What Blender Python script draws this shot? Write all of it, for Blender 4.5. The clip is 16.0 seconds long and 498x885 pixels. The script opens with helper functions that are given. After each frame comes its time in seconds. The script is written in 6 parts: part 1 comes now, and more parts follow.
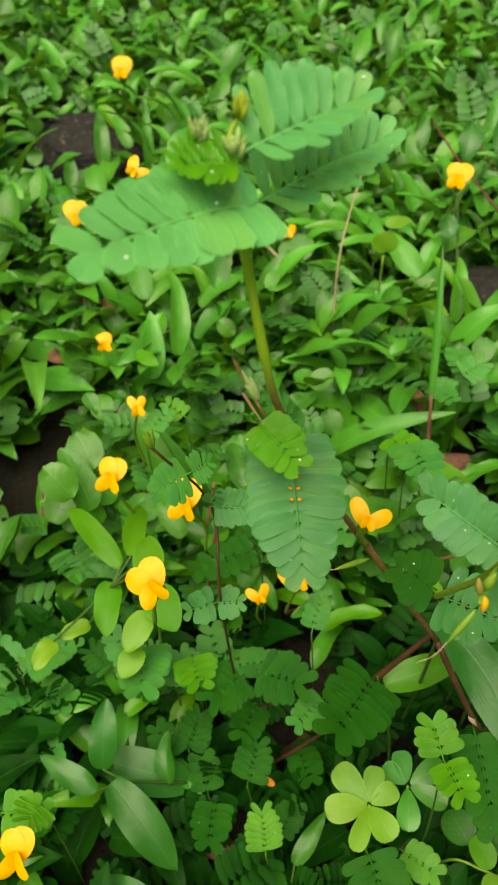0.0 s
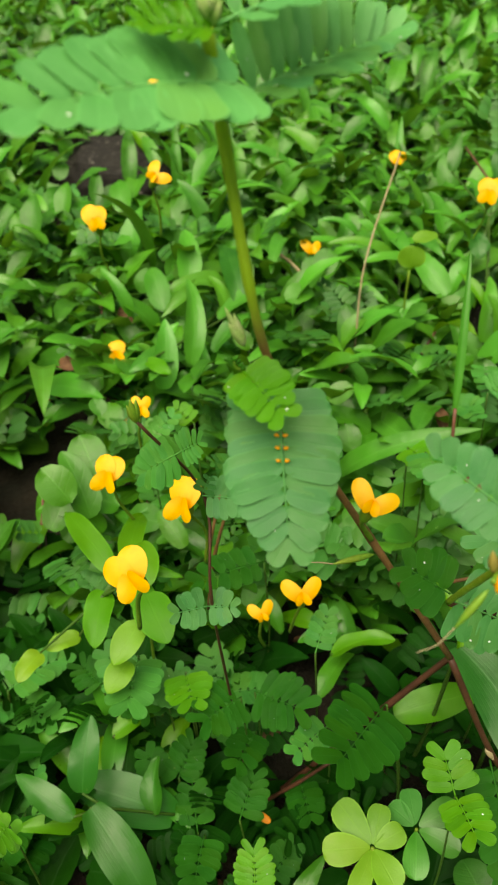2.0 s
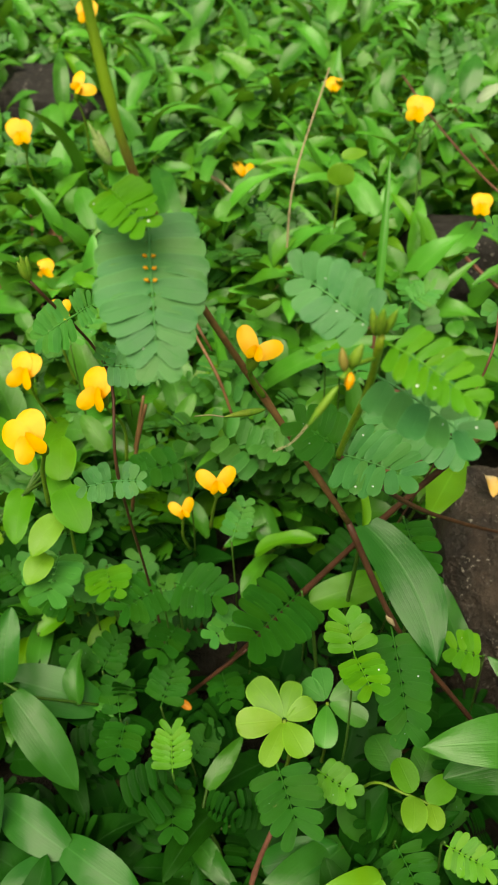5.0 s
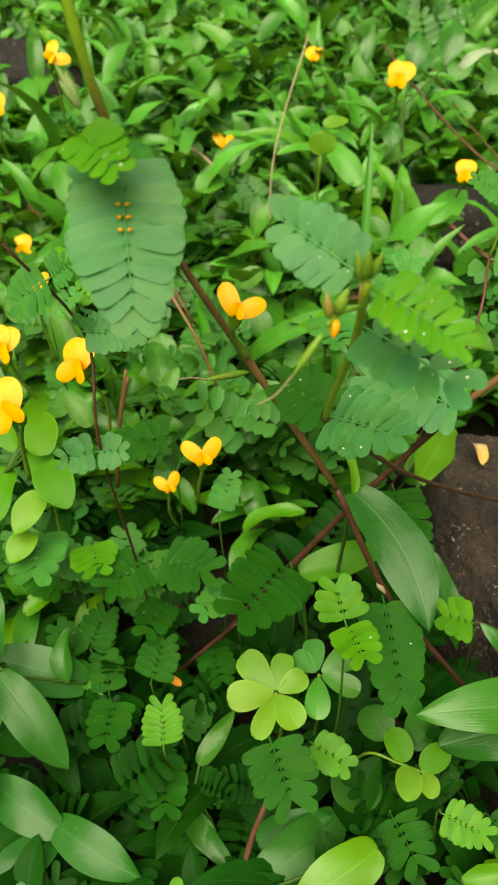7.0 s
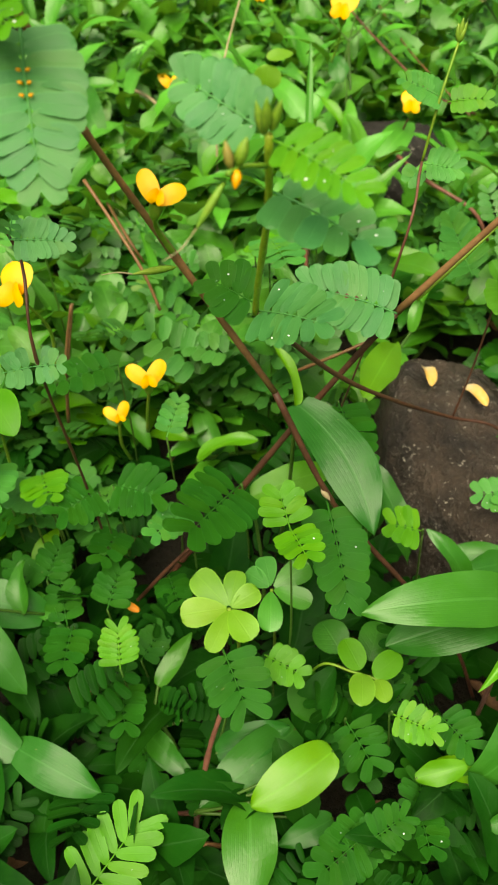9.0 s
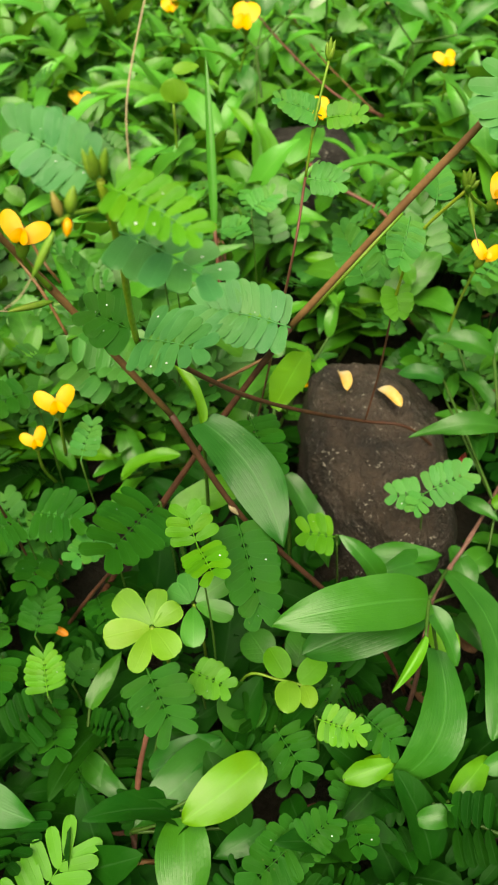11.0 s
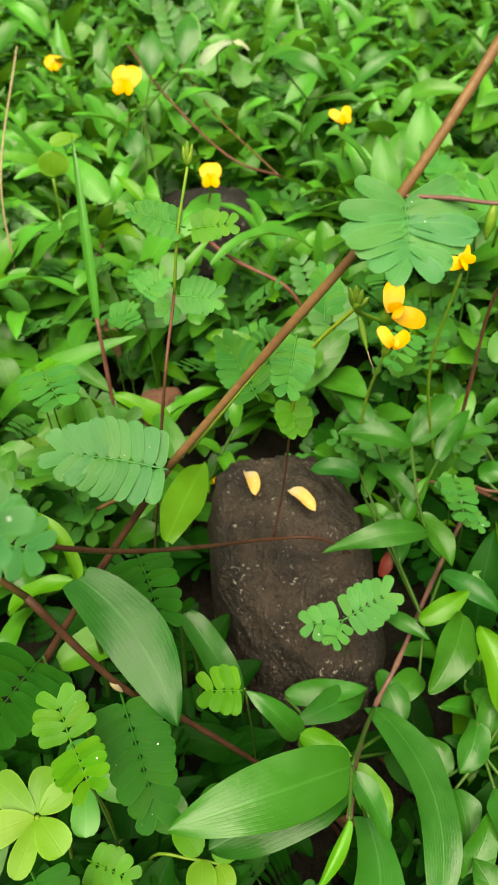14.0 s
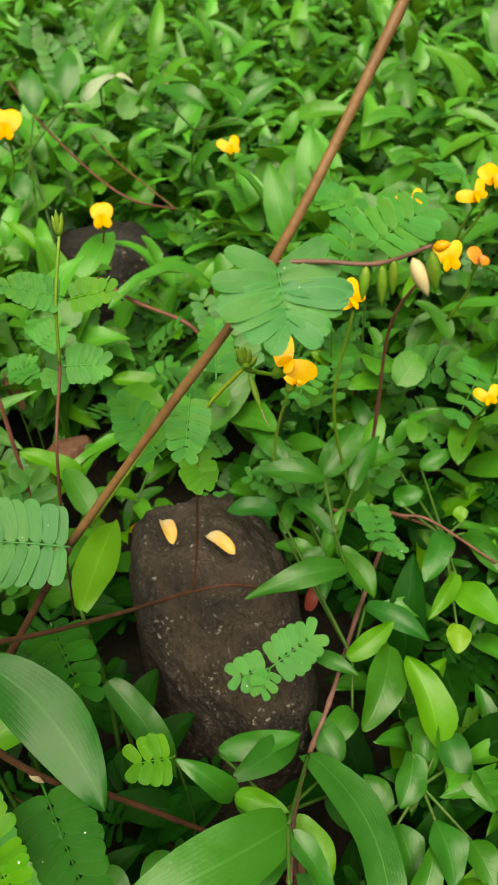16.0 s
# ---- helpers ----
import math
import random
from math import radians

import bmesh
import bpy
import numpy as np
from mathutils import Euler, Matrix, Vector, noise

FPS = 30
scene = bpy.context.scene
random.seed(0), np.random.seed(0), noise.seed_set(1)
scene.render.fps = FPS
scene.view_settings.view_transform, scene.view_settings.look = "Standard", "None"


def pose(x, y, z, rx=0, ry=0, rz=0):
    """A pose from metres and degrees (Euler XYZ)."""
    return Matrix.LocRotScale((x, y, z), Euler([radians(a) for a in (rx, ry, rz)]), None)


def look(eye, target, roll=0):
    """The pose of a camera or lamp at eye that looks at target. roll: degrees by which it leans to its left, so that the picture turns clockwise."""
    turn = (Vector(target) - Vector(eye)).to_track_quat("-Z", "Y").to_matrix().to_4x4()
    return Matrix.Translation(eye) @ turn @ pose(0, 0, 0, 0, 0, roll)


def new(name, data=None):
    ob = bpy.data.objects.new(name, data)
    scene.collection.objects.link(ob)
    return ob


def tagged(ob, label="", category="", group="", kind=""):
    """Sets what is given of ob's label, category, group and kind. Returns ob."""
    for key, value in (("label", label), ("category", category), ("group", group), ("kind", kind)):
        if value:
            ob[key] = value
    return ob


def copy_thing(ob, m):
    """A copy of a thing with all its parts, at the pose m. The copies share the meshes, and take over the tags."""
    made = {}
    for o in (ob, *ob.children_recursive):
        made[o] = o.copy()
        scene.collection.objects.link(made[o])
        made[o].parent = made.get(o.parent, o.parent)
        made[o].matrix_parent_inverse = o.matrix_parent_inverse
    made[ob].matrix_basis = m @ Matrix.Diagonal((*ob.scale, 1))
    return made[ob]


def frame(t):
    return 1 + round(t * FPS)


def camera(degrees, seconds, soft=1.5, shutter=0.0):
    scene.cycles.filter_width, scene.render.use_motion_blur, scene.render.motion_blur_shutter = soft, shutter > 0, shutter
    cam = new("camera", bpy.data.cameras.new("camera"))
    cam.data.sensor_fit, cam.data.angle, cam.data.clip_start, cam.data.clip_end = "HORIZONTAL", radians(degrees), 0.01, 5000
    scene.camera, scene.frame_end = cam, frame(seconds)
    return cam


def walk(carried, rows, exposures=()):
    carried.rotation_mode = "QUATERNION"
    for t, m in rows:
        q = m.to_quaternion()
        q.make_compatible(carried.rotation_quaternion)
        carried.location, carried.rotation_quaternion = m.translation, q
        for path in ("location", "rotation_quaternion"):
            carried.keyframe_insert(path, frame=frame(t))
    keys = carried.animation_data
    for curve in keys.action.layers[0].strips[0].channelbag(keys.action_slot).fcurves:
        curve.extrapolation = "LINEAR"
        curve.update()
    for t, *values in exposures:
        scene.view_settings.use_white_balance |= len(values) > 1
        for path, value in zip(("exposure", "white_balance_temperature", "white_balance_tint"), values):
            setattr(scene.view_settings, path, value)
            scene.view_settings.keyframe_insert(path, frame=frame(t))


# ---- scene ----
cam = camera(34.43, 16.0, 2.0)
KELVIN, TINT = 8400, 0
cam.data.dof.use_dof = True
cam.data.dof.focus_distance, cam.data.dof.aperture_fstop = 0.205, 48.0
PATH = [
    (0.0, (0.03833, 0.03564, 0.38463), (0.01105, 0.73542, -0.32920), -1.73),
    (0.5, (0.04164, 0.03681, 0.37784), (0.01613, 0.75044, -0.32222), -1.10),
    (1.0, (0.04252, 0.03961, 0.37115), (-0.00137, 0.76503, -0.31575), -1.04),
    (1.5, (0.04131, 0.04227, 0.36417), (-0.01898, 0.77546, -0.31317), -1.33),
    (2.0, (0.04578, 0.03892, 0.35904), (-0.01807, 0.77719, -0.31244), -1.52),
    (2.5, (0.05129, 0.03196, 0.35640), (-0.01035, 0.76943, -0.31616), -1.64),
    (3.0, (0.05612, 0.02908, 0.35240), (-0.00374, 0.76262, -0.32461), -1.93),
    (3.5, (0.05876, 0.02989, 0.34819), (0.00219, 0.75533, -0.33777), -1.91),
    (4.0, (0.06211, 0.02696, 0.34705), (0.01966, 0.74609, -0.34653), -0.92),
    (4.5, (0.06275, 0.02250, 0.34349), (0.03774, 0.73533, -0.35740), 0.11),
    (4.7, (0.06208, 0.02054, 0.34403), (0.04362, 0.73197, -0.35849), 0.48),
    (6.8, (0.06142, 0.02097, 0.33790), (0.06455, 0.71570, -0.38135), 0.30),
    (7.0, (0.06250, 0.02100, 0.33690), (0.06529, 0.71611, -0.38200), 0.30),
    (7.5, (0.06403, 0.01795, 0.33383), (0.07348, 0.70510, -0.39262), 0.46),
    (8.0, (0.06447, 0.01681, 0.32876), (0.08083, 0.69430, -0.40659), 0.45),
    (8.5, (0.06768, 0.01219, 0.32626), (0.08924, 0.68262, -0.41540), 0.11),
    (9.0, (0.07191, 0.00755, 0.32543), (0.10436, 0.67723, -0.41651), -0.06),
    (9.2, (0.07334, 0.00816, 0.32479), (0.11451, 0.67516, -0.41913), -0.19),
    (11.3, (0.09091, 0.00801, 0.33255), (0.17404, 0.67252, -0.41010), -0.75),
    (11.5, (0.09160, 0.01005, 0.33309), (0.18268, 0.67305, -0.40996), -0.21),
    (12.0, (0.09678, 0.01551, 0.33218), (0.20090, 0.67356, -0.41356), 0.38),
    (12.5, (0.10044, 0.01841, 0.33422), (0.21865, 0.67718, -0.40878), 0.52),
    (13.0, (0.10591, 0.02992, 0.33264), (0.23309, 0.69645, -0.40191), -0.09),
    (13.5, (0.11346, 0.04087, 0.33227), (0.25218, 0.71404, -0.39409), -0.59),
    (14.0, (0.11370, 0.05117, 0.32993), (0.26153, 0.72419, -0.39478), -0.85),
    (14.5, (0.11096, 0.05929, 0.33070), (0.27295, 0.73095, -0.39224), -0.87),
    (15.0, (0.11331, 0.06170, 0.33093), (0.29832, 0.72777, -0.39165), -1.20),
    (15.5, (0.12197, 0.05944, 0.33422), (0.33461, 0.71735, -0.38823), -1.42),
    (16.0, (0.12478, 0.06076, 0.33589), (0.35542, 0.71722, -0.38236), -1.21),
]
walk(cam, [(t, look(eye, target, roll)) for t, eye, target, roll in PATH], [(0.0, 0.48, KELVIN, TINT), (4.5, 0.55, KELVIN, TINT), (7.2, 0.68, KELVIN, TINT), (9.0, 0.90, KELVIN, TINT), (14.5, 0.92, KELVIN, TINT), (16.0, 0.61, KELVIN, TINT)])

# ---- light: an overcast sky, soft from high behind the camera ----
world = bpy.data.worlds.new("sky")
scene.world = world
world.use_nodes = True
wn, wl = world.node_tree.nodes, world.node_tree.links
sky = wn.new("ShaderNodeTexSky")
sky.sky_type = "NISHITA"
sky.sun_disc = False
sky.sun_elevation, sky.sun_rotation = radians(69), radians(203)
sky.dust_density, sky.air_density = 4.0, 1.0
wl.new(sky.outputs[0], wn["Background"].inputs[0])
wn["Background"].inputs[1].default_value = 0.06
sun_data = bpy.data.lights.new("sun", "SUN")
sun_data.energy, sun_data.angle, sun_data.color = 4.7, radians(60), (1.0, 0.97, 0.9)
sun = new("sun", sun_data)
sun.matrix_world = look((-0.15, -0.35, 1.0), (0, 0, 0))

UP = Vector((0, 0, 1))
SOIL = 0.035


# ---- materials ----
def material(name):
    m = bpy.data.materials.new(name)
    m.use_nodes = True
    n, l = m.node_tree.nodes, m.node_tree.links
    return m, n, l, n["Principled BSDF"], n["Material Output"]


def math_node(n, l, op, a, b=None):
    """A math node on sockets or numbers; returns its output."""
    m = n.new("ShaderNodeMath")
    m.operation = op
    for i, v in enumerate((a, b)):
        if v is None:
            continue
        if isinstance(v, (int, float)):
            m.inputs[i].default_value = v
        else:
            l.new(v, m.inputs[i])
    return m.outputs[0]


def mix_colour(n, l, fac, a, b, how="MIX"):
    m = n.new("ShaderNodeMix")
    m.data_type, m.blend_type = "RGBA", how
    for sock, v in ((m.inputs[0], fac), (m.inputs[6], a), (m.inputs[7], b)):
        if isinstance(v, (int, float)):
            sock.default_value = v
        elif isinstance(v, tuple):
            sock.default_value = (*v, 1)
        else:
            l.new(v, sock)
    return m.outputs[2]


def noise_node(n, l, vec, scale, detail=3.0, rough=0.6):
    t = n.new("ShaderNodeTexNoise")
    t.inputs["Scale"].default_value, t.inputs["Detail"].default_value, t.inputs["Roughness"].default_value = scale, detail, rough
    if vec is not None:
        l.new(vec, t.inputs["Vector"])
    return t.outputs["Fac"]


def ramp_node(n, l, fac, lo, hi, a=0.0, b=1.0):
    t = n.new("ShaderNodeMapRange")
    t.interpolation_type = "SMOOTHSTEP"
    for k, v in zip(("From Min", "From Max", "To Min", "To Max"), (lo, hi, a, b)):
        t.inputs[k].default_value = v
    l.new(fac, t.inputs["Value"])
    return t.outputs["Result"]


def leaf_material(name, colour, pale, veins=0, rough=0.42, island=False, through_light=0.3, vein_depth=0.2, spread=0.25, spots=0.0, gloss=0.5):
    """Leaf blade: midrib and side veins by the blade's own UV, mottling, wet sheen and light through the blade.
    veins > 0: parallel veins along the blade; veins < 0: side veins across it."""
    m, n, l, bsdf, out = material(name)
    uv = n.new("ShaderNodeUVMap").outputs[0]
    sep = n.new("ShaderNodeSeparateXYZ")
    l.new(uv, sep.inputs[0])
    u, v = sep.outputs[0], sep.outputs[1]
    off = math_node(n, l, "ABSOLUTE", math_node(n, l, "SUBTRACT", v, 0.5))
    rib = ramp_node(n, l, off, 0.0, 0.045, 1.0, 0.0)
    place = n.new("ShaderNodeNewGeometry")
    if island:
        rand = place.outputs["Random Per Island"]
    else:
        rand = n.new("ShaderNodeObjectInfo").outputs["Random"]
    big = noise_node(n, l, place.outputs["Position"], 120.0, 3)
    fine = noise_node(n, l, place.outputs["Position"], 1600.0, 3)
    if veins >= 0:
        wave = math_node(n, l, "SINE", math_node(n, l, "MULTIPLY", v, 6.283 * max(veins, 1)))
    else:
        slant = math_node(n, l, "SUBTRACT", u, math_node(n, l, "MULTIPLY", off, 0.55))
        wave = math_node(n, l, "SINE", math_node(n, l, "MULTIPLY", slant, 6.283 * -veins))
    lines = ramp_node(n, l, wave, 0.55, 1.0)
    if veins == 0:
        lines = math_node(n, l, "MULTIPLY", lines, 0.0)
    dark = tuple(c * (1 - spread) for c in colour)
    light = tuple(min(1.0, c * (1 + spread)) for c in colour)
    col = mix_colour(n, l, rand, dark, light)
    other = math_node(n, l, "FRACT", math_node(n, l, "MULTIPLY", rand, 7.31))
    warm = (min(1.0, colour[0] * 1.9), colour[1] * 1.12, colour[2] * 0.7)
    cool = (colour[0] * 0.75, colour[1] * 0.95, colour[2] * 1.6)
    col = mix_colour(n, l, ramp_node(n, l, other, 0.55, 1.0, 0.0, 0.55), col, warm)
    col = mix_colour(n, l, ramp_node(n, l, other, 0.0, 0.4, 0.5, 0.0), col, cool)
    col = mix_colour(n, l, ramp_node(n, l, big, 0.3, 0.75, 0.0, 0.55), col, pale)
    col = mix_colour(n, l, math_node(n, l, "MULTIPLY", fine, 0.3), col, tuple(c * 0.55 for c in colour))
    col = mix_colour(n, l, math_node(n, l, "MULTIPLY", lines, 0.13), col, pale)
    col = mix_colour(n, l, math_node(n, l, "MULTIPLY", rib, 0.09 if veins == 0 else 0.22), col, tuple(min(1, c * 1.5 + 0.03) for c in pale))
    if veins == 0:
        col = mix_colour(n, l, ramp_node(n, l, off, 0.43, 0.495, 0.0, 0.5), col, tuple(min(1, c * 1.3 + 0.01) for c in pale))
    wide = noise_node(n, l, place.outputs["Position"], 34.0, 2)
    col = mix_colour(n, l, ramp_node(n, l, wide, 0.35, 0.7, 0.0, 0.3), col, tuple(c * 0.5 for c in colour))
    if spots:
        mark = ramp_node(n, l, noise_node(n, l, place.outputs["Position"], 420.0, 2), 0.72, 0.78)
        col = mix_colour(n, l, math_node(n, l, "MULTIPLY", mark, spots), col, (0.35, 0.32, 0.12))
    l.new(col, bsdf.inputs["Base Color"])
    l.new(ramp_node(n, l, big, 0.2, 0.8, rough - 0.08, rough + 0.12), bsdf.inputs["Roughness"])
    bsdf.inputs["Specular IOR Level"].default_value = gloss
    bump = n.new("ShaderNodeBump")
    bump.inputs["Strength"].default_value, bump.inputs["Distance"].default_value = vein_depth, 0.0004
    tall = math_node(n, l, "ADD", math_node(n, l, "MULTIPLY", lines, -0.5), math_node(n, l, "MULTIPLY", rib, -1.0))
    uneven = math_node(n, l, "ADD", math_node(n, l, "MULTIPLY", fine, 0.5), math_node(n, l, "MULTIPLY", big, 5.0))
    l.new(math_node(n, l, "ADD", tall, uneven), bump.inputs["Height"])
    l.new(bump.outputs[0], bsdf.inputs["Normal"])
    thin = n.new("ShaderNodeBsdfTranslucent")
    l.new(mix_colour(n, l, 0.5, col, (0.16, 0.30, 0.02)), thin.inputs[0])
    both = n.new("ShaderNodeMixShader")
    both.inputs[0].default_value = through_light
    l.new(bsdf.outputs[0], both.inputs[1])
    l.new(thin.outputs[0], both.inputs[2])
    l.new(both.outputs[0], out.inputs[0])
    return m


def rough_material(name, a, b, scale, rough=0.75, bump_by=0.6, dist=0.001, flecks=None, gloss=0.3, ripe=None):
    """Bark, soil and stone: two colours by noise at two scales, relief, optional pale flecks.
    ripe: the heights between which a stem passes from its old colour to that of its young growth."""
    m, n, l, bsdf, out = material(name)
    place = n.new("ShaderNodeNewGeometry").outputs["Position"]
    big = noise_node(n, l, place, scale, 5, 0.65)
    fine = noise_node(n, l, place, scale * 7, 4, 0.7)
    col = mix_colour(n, l, ramp_node(n, l, big, 0.3, 0.7), a, b)
    col = mix_colour(n, l, ramp_node(n, l, fine, 0.25, 0.8, 0.0, 0.6), col, tuple(c * 0.45 for c in a))
    if flecks:
        grains = ramp_node(n, l, noise_node(n, l, place, scale * 8, 2, 0.6), 0.60, 0.70)
        some = ramp_node(n, l, noise_node(n, l, place, scale * 1.6, 3), 0.44, 0.6, 0.10, 1.0)
        col = mix_colour(n, l, math_node(n, l, "MULTIPLY", grains, some), col, flecks)
    if ripe:
        height = n.new("ShaderNodeSeparateXYZ")
        l.new(place, height.inputs[0])
        col = mix_colour(n, l, ramp_node(n, l, math_node(n, l, "ADD", height.outputs[2], math_node(n, l, "MULTIPLY", big, 0.004)), ripe[0], ripe[1]), col, ripe[2])
    l.new(col, bsdf.inputs["Base Color"])
    bsdf.inputs["Specular IOR Level"].default_value = gloss
    l.new(ramp_node(n, l, fine, 0.2, 0.8, rough - 0.15, rough + 0.15), bsdf.inputs["Roughness"])
    bump = n.new("ShaderNodeBump")
    bump.inputs["Strength"].default_value, bump.inputs["Distance"].default_value = bump_by, dist
    l.new(math_node(n, l, "ADD", math_node(n, l, "MULTIPLY", fine, 0.5), big), bump.inputs["Height"])
    l.new(bump.outputs[0], bsdf.inputs["Normal"])
    return m


def petal_material(name, colour, edge):
    m, n, l, bsdf, out = material(name)
    place = n.new("ShaderNodeNewGeometry").outputs["Position"]
    sep = n.new("ShaderNodeSeparateXYZ")
    l.new(n.new("ShaderNodeUVMap").outputs[0], sep.inputs[0])
    col = mix_colour(n, l, ramp_node(n, l, sep.outputs[0], 0.0, 0.6), edge, colour)
    col = mix_colour(n, l, ramp_node(n, l, noise_node(n, l, place, 500.0, 3), 0.35, 0.75, 0.0, 0.4), col, edge)
    l.new(col, bsdf.inputs["Base Color"])
    bsdf.inputs["Roughness"].default_value = 0.55
    veins = math_node(n, l, "SINE", math_node(n, l, "MULTIPLY", sep.outputs[1], 75.0))
    bump = n.new("ShaderNodeBump")
    bump.inputs["Strength"].default_value, bump.inputs["Distance"].default_value = 0.03, 0.0002
    l.new(veins, bump.inputs["Height"])
    l.new(bump.outputs[0], bsdf.inputs["Normal"])
    thin = n.new("ShaderNodeBsdfTranslucent")
    l.new(col, thin.inputs[0])
    both = n.new("ShaderNodeMixShader")
    both.inputs[0].default_value = 0.3
    l.new(bsdf.outputs[0], both.inputs[1])
    l.new(thin.outputs[0], both.inputs[2])
    l.new(both.outputs[0], out.inputs[0])
    return m


GREEN = leaf_material("leaflet_green", (0.048, 0.235, 0.034), (0.072, 0.285, 0.050), 0, 0.5, spread=0.2, spots=0.2, gloss=0.25)
# Waxy crown leaflets; the sky light they catch is put into this paler green.
LIT_CROWN = leaf_material("leaflet_waxy_lit_green", (0.095, 0.37, 0.090), (0.125, 0.41, 0.120), 0, 0.5, spread=0.15, gloss=0.4)
BLUISH = leaf_material("leaflet_blue_green", (0.046, 0.215, 0.050), (0.066, 0.265, 0.070), 0, 0.5, spread=0.18, spots=0.2, gloss=0.34)
# Dark-leaved plants; the lowest seedlings use it too, their shade put into the colour.
DARK = leaf_material("leaflet_dark_shaded_green", (0.013, 0.100, 0.007), (0.022, 0.132, 0.012), 0, 0.5, spread=0.2, spots=0.2, gloss=0.08)
YOUNG = leaf_material("leaflet_young_green", (0.070, 0.285, 0.007), (0.095, 0.335, 0.012), 0, 0.5, spread=0.2, gloss=0.3, through_light=0.4)
LIME = leaf_material("clover_yellow_green", (0.135, 0.33, 0.014), (0.17, 0.38, 0.024), 0, 0.5, through_light=0.35)
BLADE = leaf_material("blade_green", (0.022, 0.140, 0.010), (0.036, 0.178, 0.016), 14, 0.36, vein_depth=0.20, gloss=0.48, through_light=0.2)
BLADE_DARK = leaf_material("blade_dark_green", (0.016, 0.114, 0.011), (0.028, 0.150, 0.020), 14, 0.35, vein_depth=0.18, spots=0.25, gloss=0.33, through_light=0.2)
BLADE_LIGHT = leaf_material("blade_yellow_green", (0.085, 0.30, 0.008), (0.12, 0.36, 0.016), 16, 0.4, vein_depth=0.16, through_light=0.35)
OVAL = leaf_material("oval_leaf_green", (0.026, 0.150, 0.008), (0.042, 0.195, 0.014), -6, 0.37, spots=0.2, gloss=0.46)
STUFF_BLADE = leaf_material("carpet_blade_green", (0.060, 0.27, 0.020), (0.090, 0.33, 0.034), 9, 0.38, island=True, spread=0.6, gloss=0.5, through_light=0.28)
STUFF_PIN = leaf_material("carpet_leaflet_green", (0.036, 0.175, 0.022), (0.055, 0.225, 0.034), 0, 0.5, island=True, spread=0.5)
# Dark low leaves; the shade down between the weeds is put into their colour too.
SHADED_LOW_LEAF = leaf_material("low_leaf_shade_darkened", (0.004, 0.042, 0.003), (0.009, 0.064, 0.005), -5, 0.5, island=True, spread=0.6, gloss=0.06, through_light=0.12)
WEED = leaf_material("weed_leaf_green", (0.046, 0.225, 0.016), (0.068, 0.28, 0.026), 8, 0.34, vein_depth=0.12, spread=0.4, gloss=0.5, through_light=0.25)
STUFF_ROUND = leaf_material("carpet_round_green", (0.045, 0.21, 0.012), (0.066, 0.27, 0.020), -5, 0.42, island=True, spread=0.5)
STEM_BROWN = rough_material("stem_brown", (0.175, 0.092, 0.038), (0.105, 0.048, 0.022), 150, 0.5, 0.35, 0.0004)
STEM_OLIVE = rough_material("stem_olive", (0.24, 0.37, 0.028), (0.28, 0.33, 0.03), 140, 0.45, 0.25, 0.0003)
STEM_TAN = rough_material("stem_tan", (0.22, 0.115, 0.048), (0.135, 0.062, 0.028), 150, 0.5, 0.35, 0.0004)
STEM_DARK = rough_material("stem_dark_brown", (0.095, 0.038, 0.022), (0.048, 0.019, 0.012), 150, 0.5, 0.35, 0.0004)
STEM_MID = rough_material("stem_olive_brown", (0.25, 0.23, 0.045), (0.20, 0.14, 0.040), 140, 0.45, 0.3, 0.0003)
STEM_RED = rough_material("stem_red_brown", (0.175, 0.070, 0.048), (0.095, 0.036, 0.024), 170, 0.5, 0.3, 0.0004)
STEM_PINK = rough_material("stem_pinkish", (0.185, 0.095, 0.075), (0.10, 0.048, 0.038), 170, 0.5, 0.3, 0.0004)
STEM_GRADED = rough_material("stem_brown_to_green", (0.22, 0.115, 0.048), (0.150, 0.075, 0.030), 150, 0.5, 0.3, 0.0003, ripe=(0.279, 0.297, (0.25, 0.40, 0.026)))
STEM_GREEN = rough_material("stem_green", (0.11, 0.26, 0.020), (0.17, 0.24, 0.026), 140, 0.5, 0.25, 0.0003)
STALK = rough_material("stalk_green", (0.034, 0.105, 0.012), (0.050, 0.10, 0.014), 140, 0.5, 0.25, 0.0003)
BUD = rough_material("bud_green", (0.20, 0.36, 0.07), (0.36, 0.42, 0.20), 400, 0.5, 0.2, 0.0002)
STRAW = rough_material("dry_straw", (0.36, 0.30, 0.18), (0.24, 0.18, 0.10), 200, 0.7, 0.4, 0.0004)
PALE = leaf_material("pale_dry_leaf", (0.30, 0.42, 0.26), (0.40, 0.48, 0.34), 8, 0.5, vein_depth=0.15)
SOIL_M = rough_material("dark_soil", (0.016, 0.011, 0.006), (0.006, 0.007, 0.003), 60, 0.85, 1.0, 0.004)
STONE = rough_material("brown_stone", (0.070, 0.049, 0.037), (0.012, 0.010, 0.009), 75, 0.48, 1.0, 0.006, flecks=(0.30, 0.27, 0.23), gloss=0.4)
STONE_DARK = rough_material("dark_stone", (0.014, 0.012, 0.010), (0.006, 0.005, 0.005), 50, 0.75, 0.8, 0.002, flecks=(0.14, 0.13, 0.11))
CLOD = rough_material("red_brown_clod", (0.16, 0.075, 0.045), (0.10, 0.045, 0.03), 70, 0.8, 0.8, 0.002)
LITTER = rough_material("dead_leaf_brown", (0.20, 0.10, 0.05), (0.10, 0.05, 0.03), 130, 0.75, 0.6, 0.0006)
RED_LEAF = rough_material("red_leaf", (0.22, 0.032, 0.022), (0.12, 0.022, 0.015), 200, 0.55, 0.3, 0.0004)
